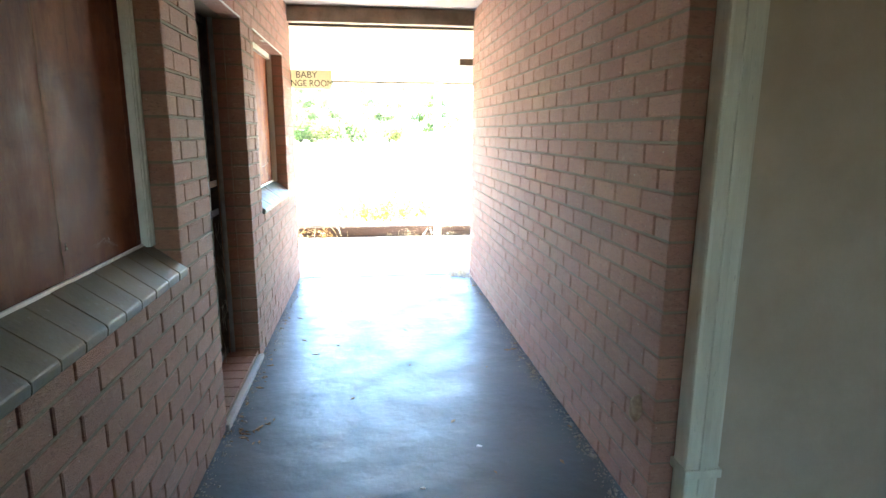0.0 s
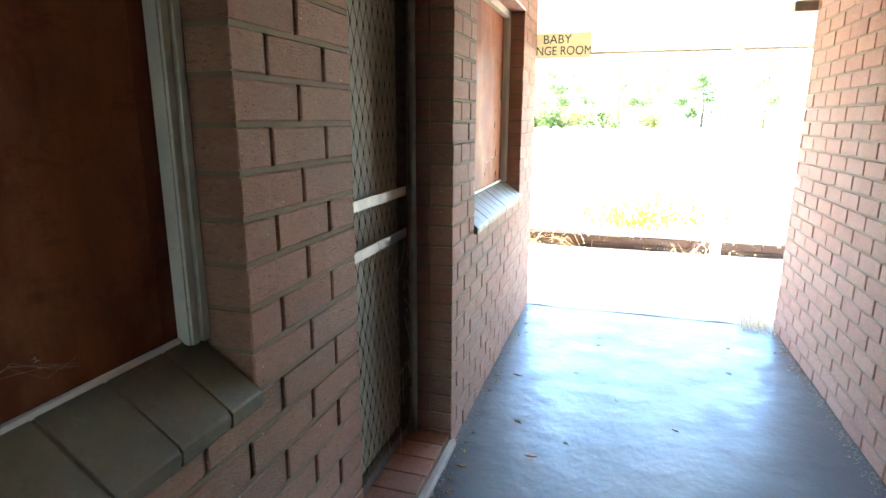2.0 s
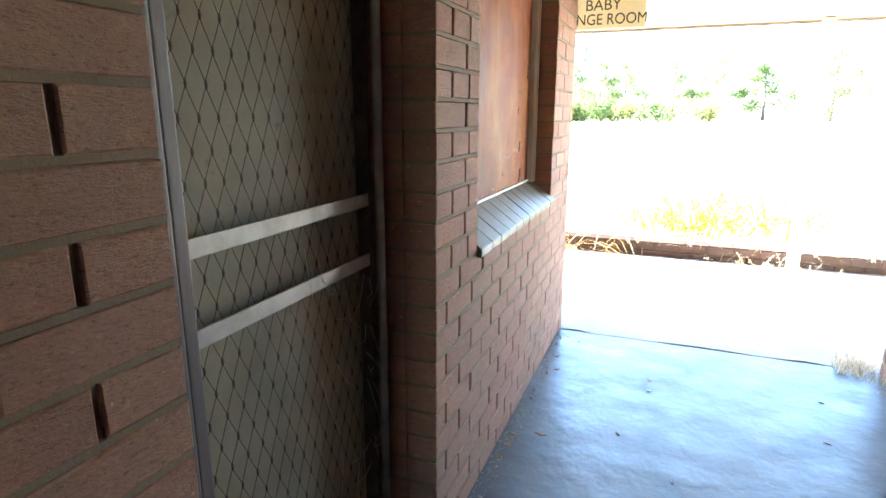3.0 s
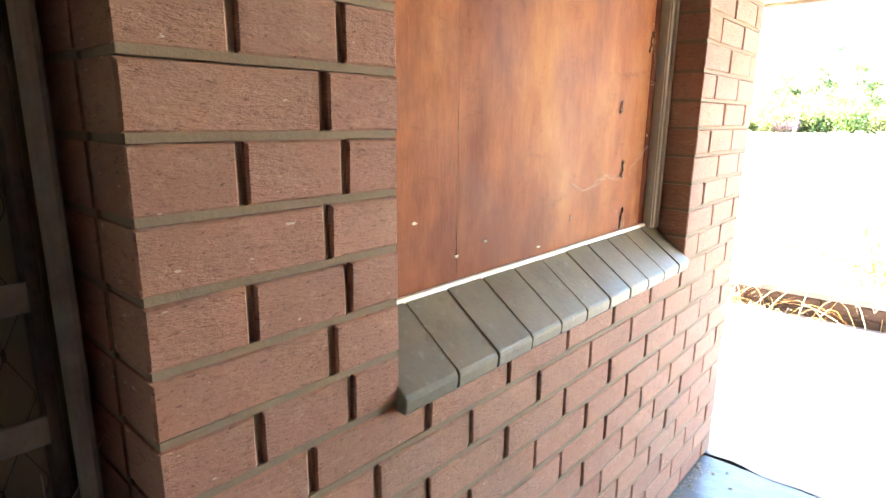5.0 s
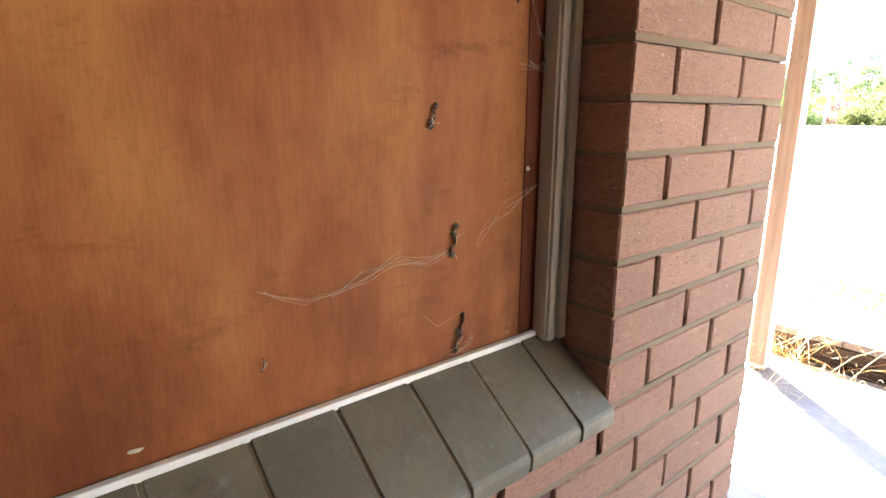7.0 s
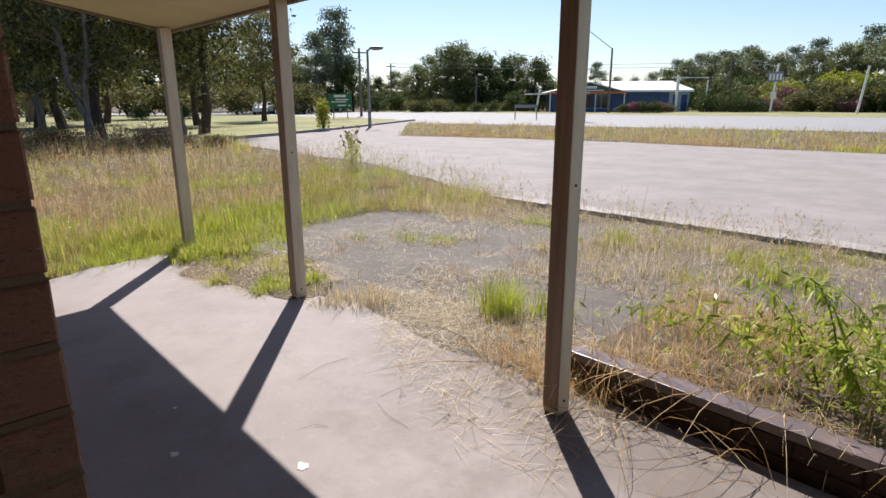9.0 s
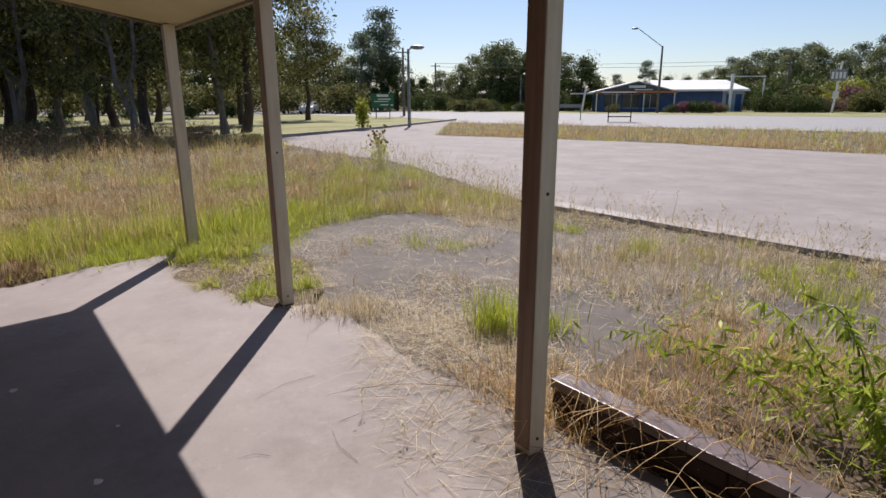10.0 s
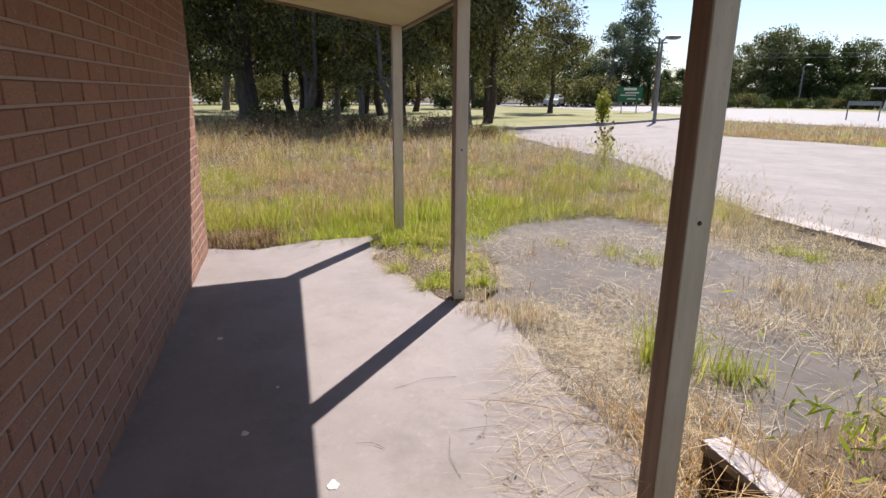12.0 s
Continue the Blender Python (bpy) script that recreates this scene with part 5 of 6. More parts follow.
for i, (x, y) in enumerate([(0.12 + rng.gauss(0, 0.05), 2.9 + rng.gauss(0, 0.07)) for _ in range(26)] + [(rng.uniform(0.03, 1.75), rng.uniform(0.8, 5.9)) for _ in range(26)] + [(0.04 + abs(rng.gauss(0, 0.05)), rng.uniform(1, 5.9)) for _ in range(24)] + [(1.8 - abs(rng.gauss(0, 0.04)), rng.uniform(2, 5.9)) for _ in range(24)]):
    s = rng.uniform(0.008, 0.028)
    v = [(-s, 0, 0.001), (-s * 0.2, s * 0.4, 0.004), (s, 0.1 * s, 0.002), (-s * 0.1, -s * 0.35, 0.003), (-s, 0, 0), (-s * 0.2, s * 0.4, 0.001), (s, 0.1 * s, 0), (-s * 0.1, -s * 0.35, 0)]
    ob = part("dead_leaf", (v, [(0, 1, 2, 3), (7, 6, 5, 4), (0, 4, 5, 1), (1, 5, 6, 2), (2, 6, 7, 3), (3, 7, 4, 0)]), LITTER)
    ob.matrix_basis = pose(x, y, 0.001, 0, 0, rng.uniform(0, 360))
    tagged(ob, "small brown dead leaf on the concrete", "leaf", "leaf litter")
GRIT = plain("mortar_crumbs", (0.22, 0.19, 0.15), (0.4, 0.36, 0.3), 0.9, 40)


def crumbs(name, x, way, y0, y1, count, seed, label):
    """Small angular crumbs strewn along the foot of a wall."""
    rng = random.Random(seed)
    vs, fs = [], []
    for _ in range(count):
        r = rng.uniform(0.0015, 0.006) if rng.random() < 0.93 else rng.uniform(0.007, 0.014)
        cx, cy, s = x + way * abs(rng.gauss(0, 0.035)), rng.uniform(y0, y1), len(vs)
        a = rng.uniform(0, 6.28)
        vs += [(cx + r * math.cos(a + q) * rng.uniform(0.7, 1.2), cy + r * math.sin(a + q) * rng.uniform(0.7, 1.2), 0.0005) for q in (0, 1.57, 3.14, 4.71)] + [(cx, cy, r * rng.uniform(0.5, 1.0))]
        fs += [(s + i, s + (i + 1) % 4, s + 4) for i in range(4)]
    tagged(part(name, (vs, fs), GRIT), label, "grit", kind="stuff")


crumbs("wall_grit", 0.006, 1, -0.5, 5.95, 1500, 1, "mortar crumbs and grit along the wall foot")
crumbs("wall_grit", RIGHT - 0.006, -1, 2.0, 5.95, 1300, 2, "mortar crumbs and grit along the wall foot")
SPOT = plain("bird_lime", (0.6, 0.58, 0.54), (0.75, 0.73, 0.7), 0.8, 30)
for x, y, s in ((-1.14, 6.97, 0.035), (-1.6, 6.61, 0.026), (-2.73, 6.39, 0.026), (-0.9, 6.45, 0.02), (-2.0, 6.75, 0.012), (1.25, 2.6, 0.015), (0.95, 2.3, 0.012), (0.6, 5.3, 0.014)):
    v = [(s * math.cos(a) * rng.uniform(0.6, 1.15), s * 0.7 * math.sin(a) * rng.uniform(0.6, 1.15), 0.0022) for a in [j * math.pi / 6 for j in range(12)]]
    ob = part("lime_spot", (v + [(p[0] * 1.05, p[1] * 1.05, 0) for p in v], [tuple(range(12))] + [(j, j + 12, (j + 1) % 12 + 12, (j + 1) % 12) for j in range(12)]), SPOT)
    ob.matrix_basis = pose(x, y, 0.0025)
    tagged(ob, "small white dropping spot on the concrete", "stain", "white spots")
for i in range(5):
    x, y, a = rng.uniform(-2.2, -0.9), rng.uniform(7.2, 8.2), rng.uniform(0, 6.28)
    L = rng.uniform(0.12, 0.4)
    v, f = tube([(0, 0, 0.004), (L * 0.5, rng.uniform(-0.03, 0.03), 0.008), (L, rng.uniform(-0.05, 0.05), 0.004)], [0.001, 0.0009, 0.0005], 5)
    ob = part("twig", (v, f), BARK)
    ob.matrix_basis = pose(x, y, 0.003, 0, 0, math.degrees(a))
    tagged(ob, "thin dry grey twig lying on the slab", "twig", "twigs")


# ---- trees and bushes ----
def tree_thing(name, height, trunk_r, spread, first, clumps, leaves, leaf, seed, leaf_mat, bark, label, lean=0.0, forks=1, droop=0.9):
    """A tapered trunk with limbs that carry clumps of small leaves."""
    rng = random.Random(seed)
    nr = np.random.default_rng(seed)
    ob = tagged(base(name), label, "tree")
    vs, fs, centres = [], [], []
    for fk in range(forks):
        a0 = rng.uniform(0, 6.28)
        out = (0.16 * height if forks > 1 else 0.03 * height) * rng.uniform(0.6, 1.2)
        path = []
        for j in range(9):
            t = j / 8
            path.append(Vector((math.cos(a0) * out * t ** 1.2 + lean * height * t + rng.uniform(-1, 1) * 0.012 * height, math.sin(a0) * out * t ** 1.2 + rng.uniform(-1, 1) * 0.012 * height, height * 0.86 * t - 0.1)))
        path[0].x *= 0.3
        tube(path, [trunk_r * (1.25 if j == 0 else 1) * (1 - 0.82 * j / 8) / math.sqrt(forks) for j in range(9)], 8, vs, fs)
        for c in range(clumps // forks):
            t = first + (1 - first) * (c + rng.random()) / (clumps // forks)
            i = min(7, int(t * 8))
            p = path[i].lerp(path[i + 1], t * 8 - i)
            a = rng.uniform(0, 6.28)
            reach = spread * rng.uniform(0.35, 1.0) * math.sin(math.pi * min(0.92, 0.25 + 0.72 * (t - first) / (1 - first)))
            e = p + Vector((math.cos(a) * reach, math.sin(a) * reach, height * rng.uniform(0.0, 0.14)))
            mid = p.lerp(e, 0.5) + Vector((0, 0, reach * 0.12))
            tube([p, mid, e], [trunk_r * 0.28 * (1.1 - t), trunk_r * 0.18 * (1.1 - t), trunk_r * 0.05], 5, vs, fs)
            r = spread * rng.uniform(0.2, 0.42)
            k = int(leaves / clumps)
            d = nr.normal(size=(k, 3))
            d /= np.linalg.norm(d, axis=1)[:, None]
            d *= (nr.random(k) ** 0.45)[:, None] * r
            d[:, 2] *= 0.72
            sub = nr.normal(0, 0.18 * r, (12, 3))
            centres.append(np.array(e) + d + sub[nr.integers(0, 12, k)])
    part("trunk", (vs, fs), bark, ob)
    part("crown", leaves_mesh("crown", nr, np.concatenate(centres), leaf, leaf * 0.42, droop, leaf_mat), leaf_mat, ob)
    return ob


def bush_thing(name, w, h, leaves, leaf, seed, mat, label):
    nr = np.random.default_rng(seed)
    ob = tagged(base(name), label, "bush")
    cs = []
    for i in range(9):
        c = np.array([nr.uniform(-0.36, 0.36) * w, nr.uniform(-0.3, 0.3) * w, nr.uniform(0.28, 0.66) * h])
        k = leaves // 9
        d = nr.normal(size=(k, 3))
        d /= np.linalg.norm(d, axis=1)[:, None]
        d *= (nr.random(k) ** 0.3)[:, None] * np.array([0.27 * w, 0.27 * w, 0.34 * h])
        cs.append(c + d)
    c = np.concatenate(cs)
    c[:, 2] = np.maximum(c[:, 2], 0.02)
    part("foliage", leaves_mesh("foliage", nr, c, leaf, leaf * 0.5, 0.0, mat), mat, ob)
    vs, fs = [], []
    rr = random.Random(seed)
    for i in range(6):
        a = rr.uniform(0, 6.28)
        tube([(0, 0, -0.05), (math.cos(a) * w * 0.1, math.sin(a) * w * 0.1, h * 0.3), (math.cos(a) * w * 0.25, math.sin(a) * w * 0.25, h * 0.6)], [0.03 * h / 2, 0.02 * h / 2, 0.008], 5, vs, fs)
    tagged(part("stems", (vs, fs), BARK_DARK, ob), kind="stuff")
    return ob


def polar(deg, d):
    """A place by its heading, left of the passage's line, and its distance from the verandah."""
    return 0.8 - d * math.sin(radians(deg)), 6.1 + d * math.cos(radians(deg))


def plant(proto, x, y, turn=0.0, size=1.0, first=False, z=-0.03):
    ob = proto if first else copy_thing(proto, Matrix())
    ob.matrix_basis = pose(x, y, z, 0, 0, turn) @ Matrix.Diagonal((size, size, size, 1))
    return ob


gum_a = tree_thing("gum_tree", 14.5, 0.42, 4.6, 0.2, 44, 15000, 0.26, 1, EUC, BARK, "large dark gum tree with drooping leaves", 0.02, 3)
gum_b = tree_thing("gum_tree", 13.5, 0.24, 3.4, 0.22, 40, 13000, 0.24, 2, EUC, BARK_DARK, "tall gum tree with a dark trunk", 0.03)
gum_c = tree_thing("gum_tree", 12.5, 0.2, 3.2, 0.18, 36, 9000, 0.24, 3, EUC, BARK, "slender pale-barked gum tree with thin crown", -0.05, 2)
gum_d = tree_thing("gum_tree", 10.2, 0.26, 3.7, 0.36, 30, 13000, 0.24, 4, EUC, BARK_DARK, "rounded gum tree standing on the lawn", 0.0, 1, 0.5)
for proto, spots in ((gum_a, ((-34.8, 4.6, 0, 1.05), (-40, 0.5, 70, 1.1), (-46, 9, 160, 1.1), (-33, -2, 200, 1.0), (-52, 2, 110, 1.15), (-55, 14, 20, 1.1))),
                     (gum_b, ((-36, 8.0, 0, 1.0), (-37.5, 8.9, 50, 1.05), (-27.1, 12.25, 140, 0.95), (-35.0, 7.2, 250, 0.95), (-42, 12.5, 90, 1.0), (-28.1, 17.2, 25, 0.95), (-30, 5.5, 310, 0.95), (-47, 17.5, 33, 0.95), (-38.5, 13.0, 200, 1.0))),
                     (gum_c, ((-31.2, 9.6, 0, 1.0), (-28.8, 10.6, 80, 0.9), (-26.6, 15.5, 200, 1.0), (-23.6, 11.2, 130, 0.8), (-29.5, 8.0, 300, 0.95), (-33, 13.5, 20, 0.9))),
                     (gum_d, ((-43, 27.8, 0, 0.8), (-38, 20.5, 120, 0.85), (-58, 26, 200, 1.0)))):
    for i, (x, y, turn, size) in enumerate(spots):
        plant(proto, x, y, turn, size, i == 0)

far_a = tree_thing("far_tree", 11, 0.3, 4.6, 0.12, 34, 7000, 0.42, 11, EUC_FAR, BARK_DARK, "broad dark tree across the highway", 0.0, 1, 0.3)
far_b = tree_thing("far_tree", 14, 0.3, 3.6, 0.3, 30, 4600, 0.42, 12, EUC_PALE, BARK, "tall thin blue-grey gum across the highway", 0.0, 1, 0.5)
far_c = tree_thing("far_tree", 9.5, 0.3, 4.4, 0.1, 30, 6500, 0.42, 13, BUSH, BARK_DARK, "leafy green tree across the highway", 0.0, 1, 0.2)
FAR = {"a": [far_a, True], "b": [far_b, True], "c": [far_c, True]}
rr = random.Random(6)
for kind, deg, d, size in (
        ("a", 64, 88, 0.8), ("a", 61.8, 86, 0.75), ("c", 60.2, 88, 0.7), ("a", 59.2, 92, 0.75), ("b", 58.6, 86, 0.8), ("b", 56.9, 94, 1.12), ("b", 56.2, 98, 0.95), ("a", 57.4, 92, 0.7), ("c", 55.3, 90, 0.7), ("c", 54.2, 96, 0.55),
        ("c", 52.6, 110, 0.62), ("a", 51.2, 106, 0.6), ("c", 50.2, 112, 0.66), ("a", 49.0, 98, 0.66), ("a", 47.8, 98, 0.78), ("a", 46.4, 94, 0.86), ("a", 45.2, 92, 0.92), ("a", 44.4, 96, 0.85), ("c", 43.2, 92, 0.9), ("c", 42.0, 94, 0.9), ("c", 40.9, 96, 0.88), ("a", 39.5, 100, 0.8), ("c", 37.8, 94, 0.85), ("c", 36.9, 98, 0.75),
        ("b", 34.6, 130, 0.5), ("b", 32.2, 128, 0.68), ("c", 30.4, 140, 0.7), ("c", 28.6, 150, 0.72), ("a", 27, 150, 0.72), ("b", 25.0, 138, 0.74), ("a", 26.0, 130, 0.7), ("b", 23.2, 140, 0.82), ("a", 24.2, 126, 0.82), ("a", 22.4, 126, 0.92), ("b", 21.2, 138, 0.85), ("b", 19.6, 138, 0.9), ("a", 18.9, 120, 0.92), ("a", 20.6, 116, 0.86),
        ("a", 17.2, 122, 0.85), ("b", 16.2, 136, 0.86), ("b", 14.6, 136, 0.95), ("a", 14.8, 118, 0.85), ("a", 12.8, 122, 0.95), ("a", 11.6, 126, 1.0), ("b", 10.8, 138, 1.1), ("a", 9.8, 122, 1.05), ("b", 8.8, 132, 1.2), ("a", 7.2, 122, 1.1), ("a", 5.0, 120, 1.1), ("b", 3.0, 126, 1.1), ("a", 0.5, 120, 1.1), ("a", -3, 118, 1.05), ("c", -7, 116, 1.1), ("a", -12, 112, 1.1),
        ("a", 66.5, 96, 1.0), ("a", 69, 100, 1.05), ("c", 72, 98, 1.0), ("a", 75, 104, 1.1), ("a", 78, 100, 1.1), ("c", 81, 104, 1.1), ("a", 84, 102, 1.1), ("a", 88, 100, 1.1), ("c", 92, 98, 1.1), ("a", 96, 96, 1.1)):
    x, y = polar(deg, d)
    plant(FAR[kind][0], x, y, rr.uniform(0, 360), size, FAR[kind][1])
    FAR[kind][1] = False

bush_g = bush_thing("garden_bush", 4.0, 2.6, 2600, 0.24, 21, BUSH, "rounded green garden bush across the highway")
bush_l = bush_thing("garden_bush", 4.0, 3.0, 2200, 0.26, 22, LIME, "yellow-green garden bush across the highway")
bush_p = bush_thing("garden_bush", 3.4, 2.6, 2000, 0.22, 23, PINK, "purple flowering garden bush across the highway")
bush_e = bush_thing("garden_bush", 4.0, 2.4, 2600, 0.24, 24, EUC, "dark olive garden bush across the highway")
BUSHES = {"g": [bush_g, True], "l": [bush_l, True], "p": [bush_p, True], "e": [bush_e, True]}
for kind, deg, d, size in (
        ("g", 53.0, 86, 1.1), ("g", 51.2, 88, 1.15), ("e", 49.6, 80, 0.75), ("g", 48.6, 80, 0.7), ("e", 47.2, 80, 0.85), ("g", 46.0, 82, 0.7), ("l", 44.6, 84, 0.45), ("g", 43.4, 82, 0.55), ("g", 41.8, 82, 0.6), ("e", 40.6, 84, 0.6), ("g", 39.6, 86, 1.2), ("g", 38.4, 84, 0.9), ("l", 37.4, 84, 0.5),
        ("e", 34.6, 76, 0.5), ("g", 29.6, 74, 0.45), ("p", 28.6, 74, 0.6), ("g", 27.8, 74, 0.6), ("g", 26.9, 74, 0.6), ("p", 26.2, 76, 0.6), ("e", 25.6, 76, 0.5),
        ("g", 22.9, 84, 0.9), ("g", 22.0, 82, 1.0), ("g", 21.2, 88, 1.7), ("e", 20.4, 86, 1.3), ("g", 20.0, 82, 0.95), ("e", 19.2, 90, 1.6), ("g", 18.6, 82, 0.8), ("l", 17.8, 86, 0.8), ("p", 17.6, 84, 0.8), ("p", 16.0, 92, 1.5), ("l", 16.6, 94, 1.6), ("e", 15.2, 86, 1.2), ("g", 14.4, 88, 1.2), ("e", 13.4, 90, 1.8), ("l", 12.4, 94, 1.8), ("e", 12.8, 86, 1.2), ("l", 11.6, 92, 1.9), ("e", 11.2, 86, 1.5), ("g", 10.2, 88, 1.7), ("p", 12.0, 84, 0.8), ("e", 8.8, 88, 1.6), ("g", 7.0, 86, 1.6), ("e", 4.8, 86, 1.5), ("g", 2.0, 84, 1.5), ("e", -2, 82, 1.5),
        ("g", 84, 48, 0.45), ("g", 78.8, 56, 0.45), ("g", 74.0, 58, 0.5), ("g", 70.6, 60, 0.5)):
    x, y = polar(deg, d)
    plant(BUSHES[kind][0], x, y, rr.uniform(0, 360), size, BUSHES[kind][1])
    BUSHES[kind][1] = False
for i, deg in enumerate((57.5, 55.6, 54, 52.4, 50.8, 48.2, 46.2, 44.4, 42.6, 40.8, 39, 37.4, 25.2, 23.4, 21.6, 19.8, 18, 16.2, 14.4, 12.6, 10.8, 9)):
    x, y = polar(deg, 98 + 4 * (i % 3))
    plant(bush_e if i % 3 else bush_g, x, y, deg * 53, 1.35 if deg > 30 else 2.0)
for deg in range(60, 100, 3):
    x, y = polar(deg, 74 + 5 * (deg % 2))
    plant(bush_e, x, y, deg * 37, 1.7)
sap = bush_thing("young_shrub", 1.0, 1.9, 900, 0.16, 31, LIME, "young yellow-green shrub on the lawn edge")
sap.matrix_basis = pose(*polar(58.4, 31.5), -0.03)
for i, (x, y, size) in enumerate(((-20.5, 9.5, 0.35), (-22.5, 8.0, 0.45), (-21.0, 12.6, 0.3), (-18.2, 13.6, 0.22), (-24.0, 6.2, 0.5))):
    plant(bush_e, x, y, i * 70, size)

# ---- things across the road ----
WHITE = plain("white_metal_paint", (0.66, 0.66, 0.65), (0.78, 0.78, 0.77), 0.5, 2)
BLUE = plain("blue_wall_paint", (0.03, 0.075, 0.2), (0.045, 0.1, 0.26), 0.5, 2)
PALEBLUE = plain("pale_blue_cladding", (0.36, 0.47, 0.56), (0.45, 0.55, 0.63), 0.6, 2)
ORANGE = plain("orange_band", (0.5, 0.16, 0.05), (0.58, 0.2, 0.07), 0.6, 2)
GLASSDARK = plain("dark_shop_glass", (0.02, 0.022, 0.026), (0.035, 0.038, 0.043), 0.15, 2)
GREENSIGN = plain("green_road_sign", (0.008, 0.12, 0.065), (0.012, 0.15, 0.08), 0.5, 2)
GREY = plain("grey_pole_metal", (0.2, 0.2, 0.2), (0.3, 0.3, 0.3), 0.55, 4, 0.4)
TIMBERPOLE = plain("grey_timber_pole", (0.12, 0.1, 0.08), (0.2, 0.17, 0.14), 0.85, 3)

gx, gy = polar(36.2, 80)
hx, hy = polar(23.5, 84)
gturn = math.degrees(math.atan2(hy - gy, hx - gx))
GW = math.hypot(hx - gx, hy - gy)
shop = tagged(base("roadside_shop", gx, gy, -0.03, gturn), "low blue and white roadside shop with gabled front", "building")
part("wall", boxes(((0.3, 1.0, 0), (GW * 0.5, 10, 2.7)),), BLUE, shop, "dark blue painted wall")
part("wing_wall", boxes(((GW * 0.5, 2.0, 0), (GW - 0.1, 10, 2.7)),), BLUE, shop, "dark blue wing wall")
part("end_wall", boxes(((GW * 0.86, 1.9, 0), (GW, 1.99, 2.75)),), PALEBLUE, shop, "pale blue cladding")
for x0 in (1.0, 3.4, 5.8):
    w = part("window", boxes(((x0, 0.93, 0.5), (x0 + 2.0, 0.99, 2.2)),), GLASSDARK, shop)
    part("window_frame", boxes(((x0 - 0.06, 0.9, 0.44), (x0 + 2.06, 0.94, 0.5)), ((x0 - 0.06, 0.9, 2.2), (x0 + 2.06, 0.94, 2.26)), ((x0 + 0.97, 0.9, 0.5), (x0 + 1.03, 0.94, 2.2))), WHITE, w)
for x0 in (GW * 0.62, GW * 0.75):
    part("roller_door", boxes(((x0, 1.93, 0), (x0 + 2.0, 1.99, 2.2)),), BLUE, shop)
v = [(-0.5, -1.2, 2.5), (GW * 0.52, -1.2, 2.5), (GW * 0.26, -1.2, 3.75), (-0.5, 10.5, 2.5), (GW * 0.52, 10.5, 2.5), (GW * 0.26, 10.5, 3.75)]
part("gable", ([(x, y + 0.1, z) for x, y, z in v[:3]] + [(x, y + 0.2, z) for x, y, z in v[:3]], [(0, 1, 2), (5, 4, 3), (0, 3, 4, 1), (1, 4, 5, 2), (2, 5, 3, 0)]), GLASSDARK, shop, "dark gable board")
part("gable_trim", boxes(((-0.5, -1.28, 2.35), (GW * 0.52, -1.14, 2.62))), ORANGE, shop, "orange band along the verandah")
part("gable_lettering", boxes(((GW * 0.2, -1.14, 3.0), (GW * 0.31, -1.11, 3.3)), ((GW * 0.24, -1.14, 2.72), (GW * 0.36, -1.11, 2.84))), WHITE, shop, "pale lettering bars")
part("roof", ([(x, y, z + dz) for dz in (0.0, 0.12) for x, y, z in v], [(0, 2, 5, 3), (1, 4, 5, 2), (6, 9, 11, 8), (7, 8, 11, 10), (0, 6, 8, 2), (2, 8, 7, 1), (0, 3, 9, 6), (1, 7, 10, 4)]), WHITE, shop, "white metal gable roof")
v = [(GW * 0.4, 0.9, 2.7), (GW + 0.3, 0.9, 2.7), (GW * 0.4, 6.0, 4.0), (GW - 1.2, 6.0, 4.0), (GW * 0.4, 11, 2.7), (GW + 0.3, 11, 2.7)]
part("wing_roof", ([(x, y, z + dz) for dz in (0.0, 0.12) for x, y, z in v], [(0, 1, 3, 2), (2, 3, 5, 4), (6, 8, 9, 7), (8, 10, 11, 9), (0, 6, 7, 1), (1, 7, 9, 3), (3, 9, 11, 5)]), WHITE, shop, "white corrugated roof")
for x0 in (-0.3, 2.2, GW * 0.3, GW * 0.5):
    part("verandah_post", boxes(((x0, -1.2, 0), (x0 + 0.14, -1.06, 2.4))), WHITE, shop)
for x0 in (GW * 0.885, GW * 0.945):
    part("wing_door", boxes(((x0, 1.84, 0.05), (x0 + 0.75, 1.89, 2.2)),), BLUE, shop, "blue side door")
part("gantry_post", boxes(((GW * 0.865, -0.6, 0), (GW * 0.865 + 0.3, -0.3, 4.6)),), WHITE, shop, "tall white gantry post")
part("gantry_post", boxes(((GW + 1.3, -0.55, 0), (GW + 1.45, -0.4, 4.0)),), WHITE, shop)
part("gantry_beam", boxes(((GW * 0.83, -0.52, 4.25), (GW + 1.5, -0.42, 4.37)),), WHITE, shop, "thin white gantry beam")
part("wing_fascia", boxes(((GW * 0.42, 0.8, 2.56), (GW + 0.3, 0.88, 2.72)),), WHITE, shop, "white fascia under the roof edge")
part("awning", boxes(((-3.2, 2.0, 2.3), (-0.3, 6.0, 2.45))), WHITE, shop)


